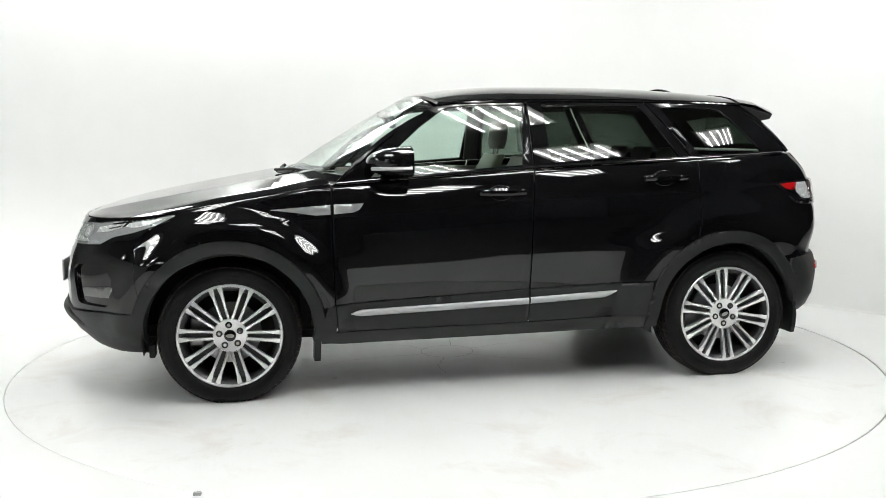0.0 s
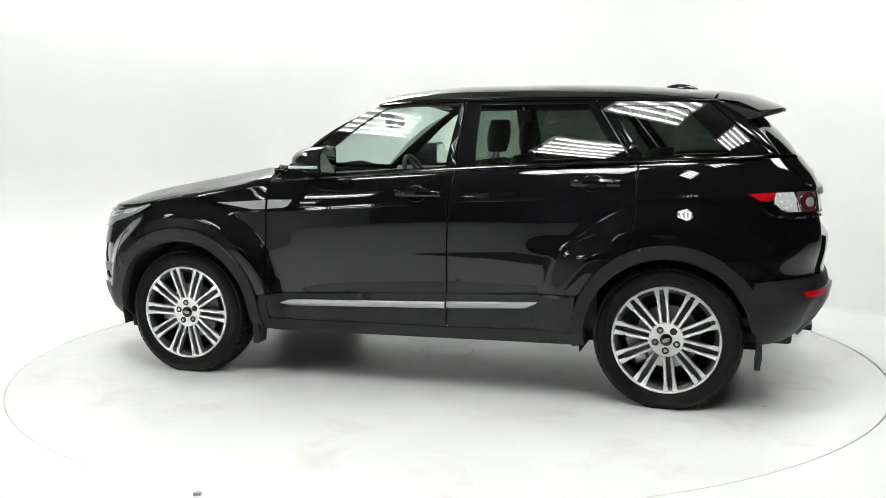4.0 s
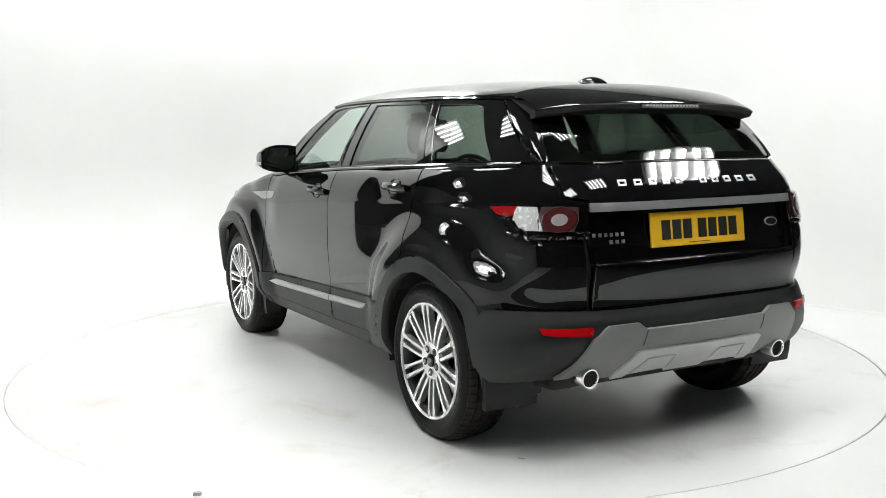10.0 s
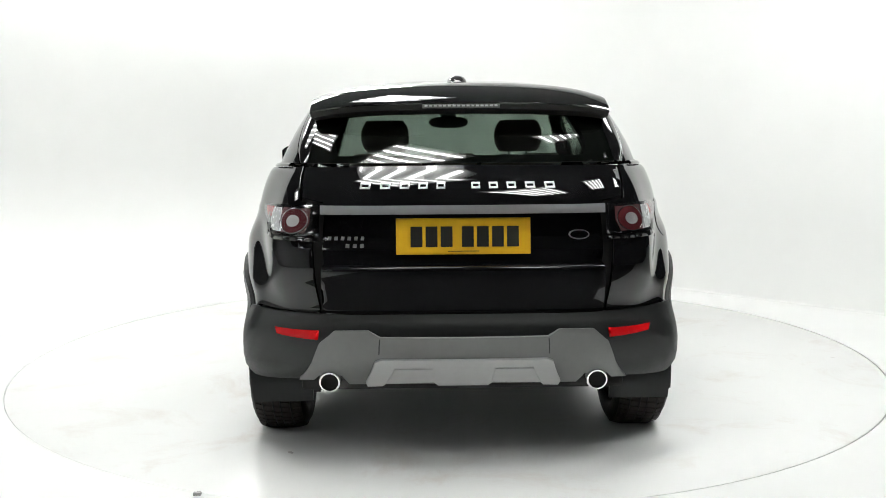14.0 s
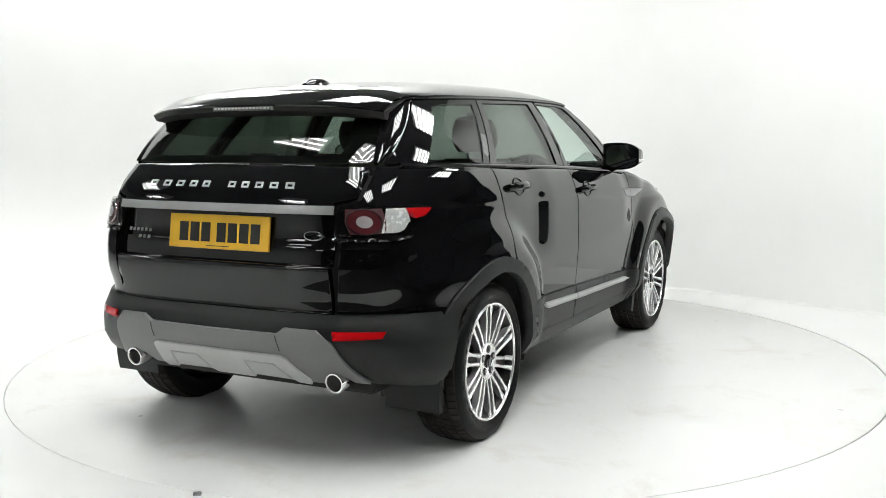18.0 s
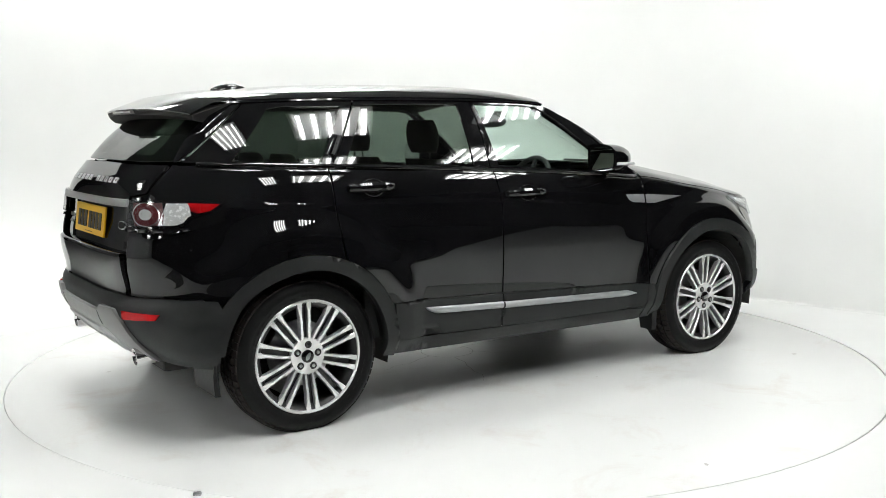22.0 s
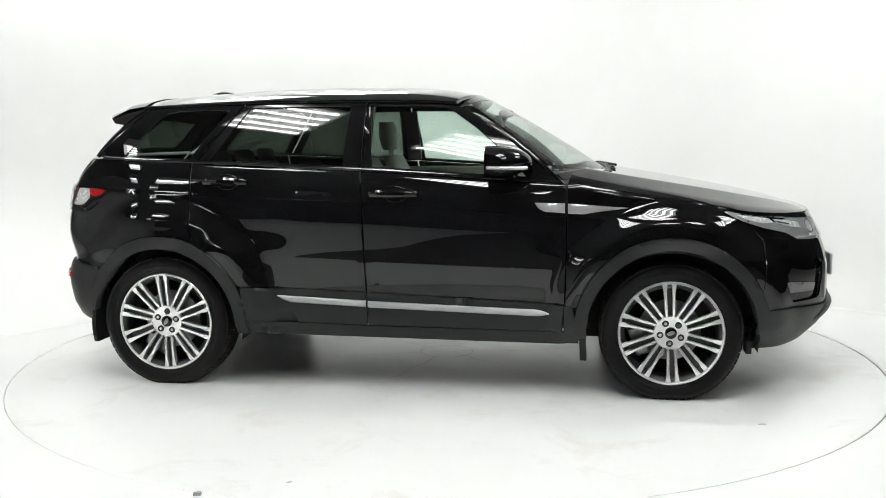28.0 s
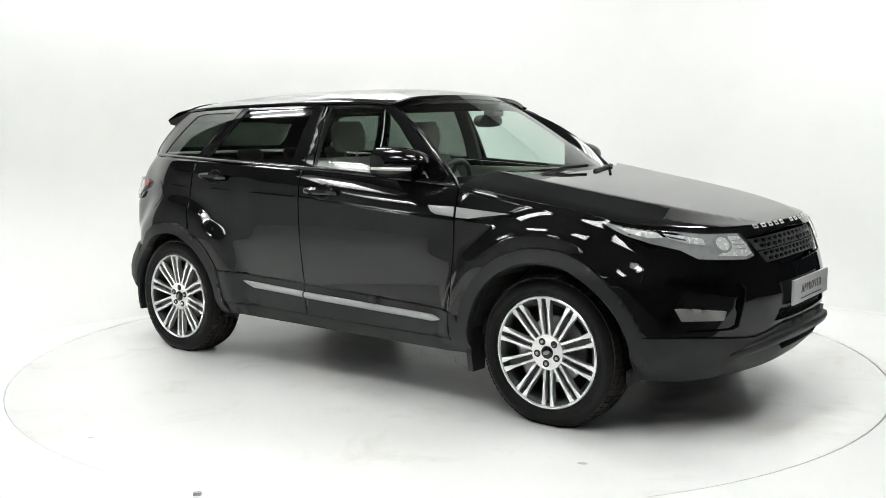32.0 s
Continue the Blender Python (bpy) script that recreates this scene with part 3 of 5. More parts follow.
def build_body(car):
    """The painted shell, its doors, trims and glass."""
    for sg in (1, -1):
        sk = lambda s, z: body(s, z, sg)
        gh = lambda x, z: glasshouse(x, z, sg)
        # front door
        ft = [(x, belt(x) - 0.006) for x in (2.135, 1.9, 1.6, 1.3, 1.078)]
        door = sheet("front_door", sk, ft + [(1.096, 0.99), (1.112, 0.522), (2.132, 0.478), (2.138, 0.75)], PAINT, car, step=0.02, edge=EDGE, lines=CREASE)
        sheet("door_cladding", sk, [(1.112, 0.520), (2.132, 0.476), (2.122, 0.335), (1.116, 0.345)], PLASTIC, door, lift=0.006, label="textured black plastic lower door panel")
        moulding(sg, 1.118, 2.055, 0.458, 0.428, 0.0, 0.06, door, "silver strip along the lower door")
        # rear door
        rt = [(x, belt(x) - 0.006) for x in (1.074, 0.8, 0.5, 0.155)]
        a = arch(0, RO, 66, 27, 12)
        door2 = sheet("rear_door", sk, rt + [(0.160, 1.0), (0.168, 0.86)] + a + [(0.432, 0.545), (1.108, 0.522), (1.092, 0.99)], PAINT, car, step=0.02, edge=EDGE, lines=CREASE)
        sheet("door_cladding", sk, [(0.436, 0.543), (1.108, 0.520), (1.112, 0.345), (0.455, 0.36)], PLASTIC, door2, lift=0.006)
        moulding(sg, 0.632, 1.108, 0.481, 0.460, 0.07, 0.0, door2, "")
        # sill
        sheet("sill", sk, [(0.448, 0.358), (1.1, 0.342), (2.122, 0.332), (2.165, 0.34), (2.17, 0.268), (2.1, 0.262), (0.448, 0.282)], PLASTIC, car, label="textured black plastic sill")
        # rear quarter
        qt = [(run_x(x, belt(x)), belt(x) - 0.006) for x in (0.150, -0.1, -0.32, -0.48)]
        q = qt + YR((0.640, 1.215), (0.640, 1.085), (0.565, 1.07), (0.562, 0.642)) + X((-0.46, 0.640), (-0.412, 0.595)) + arch(0, RO, 146, 68, 22) + [(0.164, 0.86), (0.156, 1.0)]
        sheet("rear_quarter", sk, q, PAINT, car, step=0.018, edge=EDGE, lines=CREASE)
        # front wing
        top = [(run_x(x, wing_top(x)), wing_top(x)) for x in (2.142, 2.3, 2.45, 2.6, 2.8, 2.93)]
        w = top + X((3.028, 0.875), (3.114, 0.80), (3.102, 0.60), (3.094, 0.50)) + arch(WHEELBASE, FO, 20, 165, 30) + [(2.165, 0.47), (2.137, 0.478), (2.142, 0.75)]
        sheet("front_wing", sk, w, PAINT, car, step=0.016, gap=0.001, edge=EDGE)
        # arch trims
        for nm, cx, ro, ri, a0, a1 in (("rear_arch_trim", 0, RO, RI, -7, 172), ("front_arch_trim", WHEELBASE, FO, FI, -8, 186)):
            loop = arch(cx, ro - 0.002, a0, a1, 30) + arch(cx, ri, a1, a0, 30)
            sheet(nm, sk, loop, PLASTIC, car, lift=0.012, thick=0.05, step=0.03, label="textured black plastic wheel arch trim")
        sheet("sill_end", sk, [(2.13, 0.474), (2.172, 0.472), (2.206, 0.36), (2.206, 0.27), (2.128, 0.27)], PLASTIC, car, lift=0.004)
        # vent strip on wing and door
        sheet("wing_vent", sk, [(1.975, 0.992), (2.132, 0.988), (2.132, 0.936), (2.03, 0.944), (2.0, 0.958)], SILVER, door, lift=0.004, step=0.03, label="satin silver vent blade")
        sheet("wing_vent", sk, [(2.144, 0.987), (2.45, 0.965), (2.30, 0.944), (2.22, 0.931), (2.144, 0.934)], SILVER, car, lift=0.004, step=0.03, label="satin silver vent blade")
        sheet("vent_mesh", sk, [(2.24, 0.938), (2.31, 0.948), (2.45, 0.961), (2.50, 0.955), (2.40, 0.932)], GLOSS_BLACK, car, lift=0.003, step=0.03)
        # cabin side: frames and glass
        fo = [(x, belt(x) + 0.004) for x in (1.076, 1.4, 1.7, 2.10)] + [(1.90, 1.258), (1.74, 1.385), (1.62, 1.462), (1.53, 1.497)] + [(x, rail(x) - 0.006) for x in (1.4, 1.2, 1.072)]
        fh = [(1.135, 1.172), (1.5, 1.148), (1.93, 1.120), (1.80, 1.255), (1.66, 1.375), (1.545, 1.455), (1.50, 1.475), (1.40, 1.484), (1.098, 1.488)]
        sheet("front_window_frame", gh, fo, GLOSS_BLACK, door, holes=[fh], step=0.06, label="gloss black window surround")
        sheet("front_side_window", gh, shrunk(fh, -0.006), GLASS, door, step=0.08, lift=-0.006, thick=0, gap=0, label="pale green tinted side glass")
        ro = [(x, belt(x) + 0.004) for x in (0.185, 0.6, 1.072)] + [(x, rail(x) - 0.006) for x in (1.068, 0.8, 0.395)]
        rh = [(0.255, 1.205), (0.6, 1.192), (0.975, 1.175), (0.985, 1.485), (0.43, 1.481)]
        sheet("rear_window_frame", gh, ro, GLOSS_BLACK, door2, holes=[rh], step=0.06, label="gloss black window surround")
        sheet("rear_side_window", gh, shrunk(rh, -0.006), PRIVACY, door2, step=0.08, lift=-0.006, thick=0, gap=0, label="dark tinted privacy glass")
        qo = [(x, belt(x) + 0.004) for x in (-0.47, -0.2, 0.179)] + [(0.389, rail(0.389) - 0.006), (0.2, rail(0.2) - 0.006), (-0.1, rail(-0.1) - 0.006), (-0.16, rail(-0.16) - 0.008)]
        qh = [(-0.27, 1.226), (0.13, 1.214), (0.31, 1.470), (0.02, 1.466), (-0.06, 1.452)]
        sheet("quarter_frame", gh, qo, GLOSS_BLACK, car, holes=[qh], step=0.06, label="gloss black quarter surround")
        sheet("quarter_window", gh, shrunk(qh, -0.006), PRIVACY, car, step=0.08, lift=-0.004, thick=0, gap=0, label="dark tinted privacy glass")
        # belt trim
        rows = []
        for k in range(31):
            x = -0.42 + 2.53 * k / 30
            z = belt(x)
            p = glasshouse(x, z, sg)
            rows.append([p + Vector((0, sg * a_, b_)) for a_, b_ in ((0.0, -0.006), (0.016, -0.007), (0.017, 0.0), (0.008, 0.009), (-0.004, 0.009))])
        smooth(part("belt_trim", loft(bmesh.new(), rows), GLOSS_BLACK, car), 50)
        # roof rail line
        rows = []
        for k in range(27):
            x = -0.30 + 1.86 * k / 26
            z = rail(x)
            p = glasshouse(x, z, sg)
            rows.append([p + Vector((0, sg * a_, b_)) for a_, b_ in ((0.004, -0.010), (0.012, -0.006), (0.008, 0.002), (-0.004, 0.004))])
        smooth(part("drip_rail", loft(bmesh.new(), rows), GLOSS_BLACK, car), 50)
    # roof
    e = [(x, roof_edge_y(x) - 0.004) for x in (1.55, 1.3, 1.0, 0.6, 0.2, -0.05, -0.18)]
    outer = e + [(-0.20, 0.4), (-0.21, 0.0), (-0.20, -0.4)] + [(x, -y) for x, y in e[::-1]] + [(1.60, -0.4), (1.625, 0.0), (1.60, 0.4)]
    sheet("roof", roof, outer, PAINT, car, step=0.06, thick=0.02, gap=0, label="gloss black roof")
    # bonnet
    edge = []
    for k in range(25):
        t = k / 24
        s = 2.142 + (SF - 2.142) * t
        z = wing_top(body(s, 0.95).x)
        p = body(s, z)
        edge.append((p.x, p.y, z))
    ye = curve_of(*[(p[0], p[1]) for p in edge if p[1] > 0.002])
    bonnet_mid = curve_of((2.0, 1.186), (2.2, 1.159), (2.468, 1.112), (2.76, 1.063), (3.05, 1.011), (3.2, 0.981), (3.33, 0.951), (3.39, 0.932), (3.425, 0.921), (3.6, 0.88))

    def bonnet(x, y):
        zc, zt = bonnet_mid(x), wing_top(x)
        k = min(1.0, abs(y) / max(0.03, ye(x)))
        soft, k0 = 0.020, 0.74 - 0.07 * step01((x - 2.2) / 1.2)
        lin = max(0.0, (k - k0) / (1 - k0))
        h2 = (k - k0 + soft) / (2 * soft)
        if 0 < h2 < 1:
            lin = soft / (1 - k0) * h2 * h2
        curl = max(0.0, (k - 0.91) / 0.09) ** 2.0
        fall = min(1.0, 0.84 * lin + 0.14 * curl + 0.02 * k ** 2)
        return Vector((x, y, zc - (zc - zt) * fall))
    half = [(p[0], p[1]) for p in edge[:-1]]
    outer = [(2.16, 0.74), (2.27, 0.55), (2.33, 0.3), (2.35, 0.0), (2.33, -0.3), (2.27, -0.55), (2.16, -0.74)] + [(x, -y) for x, y in half] + [(edge[-1][0], 0)] + half[::-1]
    sheet("bonnet", bonnet, outer, PAINT, car, step=0.02, grid=(0.04, 0.016), edge=(0.006, 0.014, 0.024), label="gloss black clamshell bonnet")
    # windscreen: between a lower and an upper line
    def screen(u, v):
        lo = Vector((2.335 - 0.27 * abs(u) ** 2.2, 0.752 * u, 1.132 - 0.032 * abs(u) ** 2))
        hi = Vector((1.622 - 0.10 * abs(u) ** 2.2, 0.590 * u, 1.553 - 0.056 * abs(u) ** 2.5))
        p = lo.lerp(hi, v)
        return p + Vector((0.45, 0, 0.8)) * 0.014 * 4 * v * (1 - v)
    sheet("windscreen", screen, [(-1, 0), (1, 0), (1, 1), (-1, 1)], WINDSCREEN_GLASS, car, step=0.12, thick=0, gap=0, label="clear pale green windscreen")
    for lo, hi, nm in ((0.93, 1.0, "header_band"), (-0.02, 0.045, "cowl_band")):
        sheet(nm, screen, [(-1, lo), (1, lo), (1, hi), (-1, hi)], GLOSS_BLACK, car, step=0.1, gap=0, lift=0.002, thick=0.004)
    for sg in (1, -1):
        def pillar(u, v):
            a = screen(sg, v)
            x = 2.115 - 0.60 * v + 0.02 * math.sin(math.pi * v)
            z = 1.092 + 0.405 * v + 0.045 * math.sin(math.pi * v)
            b = glasshouse(x, z, sg)
            p = a.lerp(b, u)
            return p + Vector((0.3, sg * 0.6, 0.35)) * 0.024 * u * (1 - u) * 4 * (0.5 + 0.5 * (1 - v))
        sheet("a_pillar", pillar, [(0, -0.02), (1, -0.02), (1, 1.0), (0, 1.0)], PAINT, car, step=0.12, gap=0, grid=(0.14, 0.08), thick=0.02)
    # front bumper skin, grille opening and lower guard
    f1 = X((3.105, 0.80), (3.03, 0.875), (2.945, 0.946))
    topl = [(s, wing_top(body(s, 0.93).x) - 0.006) for s in np.linspace(f1[-1][0], SF, 9)[1:]]
    botl = X((3.085, 0.50), (3.09, 0.47)) + YF((0.72, 0.462), (0.5, 0.45), (0.40, 0.47), (0.30, 0.49), (0.0, 0.492))
    mirror_s = lambda pts: [(2 * SF - s, z) for s, z in pts]
    lp = botl[:-1] + [botl[-1]] + mirror_s(botl[:-1])[::-1] + mirror_s(f1) + mirror_s(topl[:-1]) + topl[::-1] + f1[::-1]
    grille_hole = YF((0.46, 0.865), (0.445, 0.876), (0.0, 0.892), (-0.445, 0.876), (-0.46, 0.865), (-0.375, 0.748), (0.0, 0.738), (0.375, 0.748))
    low_hole = YF((0.33, 0.552), (-0.33, 0.552), (-0.37, 0.50), (0.37, 0.50))
    fog = lambda a: X((3.205, 0.700), (3.215, 0.708)) + YF((0.57, 0.686), (0.545, 0.66), (0.575, 0.500), (0.60, 0.486)) + X((3.275, 0.482), (3.255, 0.495))
    sheet("front_bumper", body, lp, PAINT, car, holes=[grille_hole, low_hole, fog(1), mirror_s(fog(1))], step=0.03, gap=0.0, lift=0.0025, label="gloss black front bumper")
    g1 = X((3.075, 0.47), (3.07, 0.40), (3.06, 0.30), (3.05, 0.255)) + YF((0.66, 0.245), (0.4, 0.275), (0.0, 0.285))
    g2 = YF((0.0, 0.485), (0.30, 0.483), (0.40, 0.463), (0.5, 0.443), (0.72, 0.455))
    lp = g1 + mirror_s(g1[:-1])[::-1] + mirror_s(g2[1:])[::-1] + g2
    slot = YF((0.30, 0.385), (0.24, 0.402), (-0.24, 0.402), (-0.30, 0.385), (-0.24, 0.355), (0.24, 0.355))
    sheet("front_guard", body, lp, PLASTIC, car, holes=[slot], step=0.06, lift=0.010, thick=0.04, label="textured black plastic lower bumper")
    rows = []
    for k in range(33):
        y = -0.60 + 1.20 * k / 32
        e = (abs(y) / 0.60) ** 4
        row = []
        for z, o in ((0.452, 0.008), (0.446, 0.030), (0.430, 0.038), (0.408, 0.036), (0.398, 0.020), (0.396, 0.004)):
            zz = z - 0.07 * e
            row.append(body(run_y(y, zz), zz) + Vector((o * (1 - 0.6 * e), 0, 0)))
        rows.append(row)
    smooth(part("front_lip", loft(bmesh.new(), rows), PLASTIC, car, "textured black plastic lip across the lower bumper"), 50)
    # tailgate in two runs, rear guard
    m2 = lambda pts: [(2 * SR - s, z) for s, z in pts]
    h = YR((0.630, 1.212), (0.630, 1.092), (0.548, 1.075), (0.55, 1.045), (0.0, 1.048))
    gate = sheet("tailgate", body, h + m2(h[:-1])[::-1] + YR((0.0, 1.218)), PAINT, car, step=0.035, label="gloss black tailgate")
    h = YR((0.55, 1.043), (0.552, 0.828), (0.0, 0.832))
    sheet("tailgate_middle", body, h + m2(h[:-1])[::-1] + YR((0.0, 1.046)), PAINT, gate, step=0.04, lift=-0.030, gap=0)
    h = YR((0.552, 0.822), (0.552, 0.640), (0.0, 0.640))
    sheet("tailgate_lower", body, h + m2(h[:-1])[::-1] + YR((0.0, 0.826)), PAINT, gate, step=0.04, lift=0.012, thick=0.045, label="gloss black lower tailgate")
    h = YR((0.80, 1.20), (0.80, 0.45))
    sheet("inner_skin", body, h + m2(h)[::-1], DARK, car, step=0.08, lift=-0.045, thick=0, gap=0)
    g1 = X((-0.385, 0.59), (-0.40, 0.632)) + YR((0.80, 0.636), (0.55, 0.639), (0.0, 0.640))
    g2 = YR((0.0, 0.36), (0.46, 0.36), (0.475, 0.39), (0.50, 0.402), (0.56, 0.402), (0.59, 0.385), (0.62, 0.365)) + X((-0.42, 0.345), (-0.40, 0.42))
    lp = g1 + m2(g1[:-1])[::-1] + m2(g2[1:])[::-1] + g2
    sheet("rear_guard", body, lp, PLASTIC, car, step=0.06, lift=0.014, thick=0.05, label="textured black plastic rear bumper")
    # rear screen
    def back_glass(u, v):
        lo = body(run_y(0.625 * min(1.0, abs(u)), 1.22, False), 1.225)
        lo = Vector((lo.x + 0.01, 0.625 * u, 1.226))
        hi = Vector((-0.30 + 0.05 * abs(u) ** 2.5, 0.565 * u, 1.50 - 0.03 * u * u))
        return lo.lerp(hi, v) + Vector((-0.02, 0, 0.01)) * 4 * v * (1 - v)
    sheet("rear_window", back_glass, [(-1, 0), (1, 0), (1, 1), (-1, 1)], PRIVACY, car, step=0.12, thick=0, gap=0, label="dark tinted rear window")
    sheet("window_border", back_glass, [(-1, 0), (1, 0), (1, 1), (-1, 1)], DARK, car, holes=[[(-0.80, 0.10), (0.80, 0.10), (0.84, 0.30), (0.80, 0.70), (0.62, 0.90), (-0.62, 0.90), (-0.80, 0.70), (-0.84, 0.30)]], step=0.06, thick=0, gap=0, lift=-0.005)
    for sg in (1, -1):
        def d_pillar(u, v):
            a = back_glass(sg, v)
            b = glasshouse(-0.475 + 0.31 * v, 1.224 + 0.262 * v, sg)
            p = a.lerp(b, u)
            return p + Vector((-0.5, sg * 0.5, 0.1)) * 0.018 * 4 * u * (1 - u)
        sheet("d_pillar", d_pillar, [(0, 0), (1, 0), (1, 1), (0, 1)], GLOSS_BLACK, car, step=0.12, gap=0, thick=0.02)
    # spoiler
    rows = []
    for k in range(25):
        u = -1 + 2 * k / 24
        y = 0.612 * u
        xt = -0.522 + 0.12 * abs(u) ** 3
        zt = 1.464 - 0.010 * u * u - 0.022 * abs(u) ** 5
        xf, zf = -0.20, roof(-0.20, y * 0.985).z + 0.004
        rows.append([Vector(p) for p in ((xf, y, zf), (xf + (xt - xf) * 0.5, y * 1.01, zf + (zt - zf) * 0.42 + 0.012), (xt + 0.014, y * 1.015, zt + 0.010), (xt, y * 1.015, zt), (xt + 0.012, y * 1.005, zt - 0.026), (xt + 0.10, y * 0.97, zt - 0.045), (xf - 0.08, y * 0.95, zf - 0.075))])
    wing = smooth(part("roof_spoiler", loft(bmesh.new(), [r[:4] + [r[4] + Vector((0.002, 0, 0.003))] for r in rows]), PAINT, car, "gloss black roof spoiler"), 40)
    smooth(part("spoiler_underside", loft(bmesh.new(), [[r[3] + Vector((0.003, 0, -0.004)), r[4], r[5], r[6], r[0] + Vector((0, 0, -0.012))] for r in rows], close=True, caps=True), DARK, wing, "black plastic spoiler underside"), 40)


def build_shell(car):
    """What closes the car inside: floor, wheel wells, bulkheads."""
    bm = bmesh.new()
    box(bm, (-0.58, -0.66, 0.30), (3.12, 0.66, 0.36), 0.02)
    part("underbody", bm, DARK, car)
    for cx in (0.0, WHEELBASE):
        for sg in (1, -1):
            bm = bmesh.new()
            rows = []
            for k in range(21):
                a = radians(-12 + 204 * k / 20)
                rr = 0.43
                rows.append([Vector((cx + rr * math.cos(a), sg * y, HUB_Z + rr * math.sin(a))) for y in (0.60, 0.75, 0.895)])
            loft(bm, rows)
            part("wheel_arch_liner", bm, DARK, car)
            bm = bmesh.new()
            bm.faces.new([bm.verts.new((cx + 0.43 * math.cos(a), sg * 0.60, HUB_Z + 0.43 * math.sin(a))) for a in np.linspace(radians(-12), radians(192), 24)])
            part("wheel_arch_liner", bm, DARK, car)
    bm = box(bmesh.new(), (2.25, -0.70, 0.36), (2.30, 0.70, 1.02))
    part("bulkhead", bm, DARK, car)
    bm = box(bmesh.new(), (3.20, -0.46, 0.33), (3.24, 0.46, 0.90))
    part("radiator", bm, DARK, car)
    for sg in (1, -1):
        bm = box(bmesh.new(), (0.35, sg * 0.80 - 0.01, 0.36), (2.25, sg * 0.80 + 0.01, 1.08))
        part("door_card", bm, TRIM_DARK, car)


# ---- the car's fittings ----
def letter_bars(name, fn, s0, s1, z0, z1, count, gaps, material, parent, label, lift=0.004, stroke=0.0):
    """Lettering drawn as plain bars or open frames of its size; gaps: after which letter a wider space comes."""
    n = count + len(gaps)
    pitch = (s1 - s0) / n
    k = 0
    for i in range(count):
        a = s0 + k * pitch
        w = pitch * 0.50
        o = [(a, z0), (a + w, z0), (a + w, z1), (a, z1)]
        ws, hs = math.copysign(stroke, w), stroke
        hole = [(a + ws, z0 + hs), (a + w - ws, z0 + hs), (a + w - ws, z1 - hs), (a + ws, z1 - hs)]
        sheet(name, fn, o, material, parent, holes=[hole] if stroke else (), lift=lift, thick=0.004, gap=0, step=0.02, label=label if i == 0 else "")
        k += 2 if i in gaps else 1


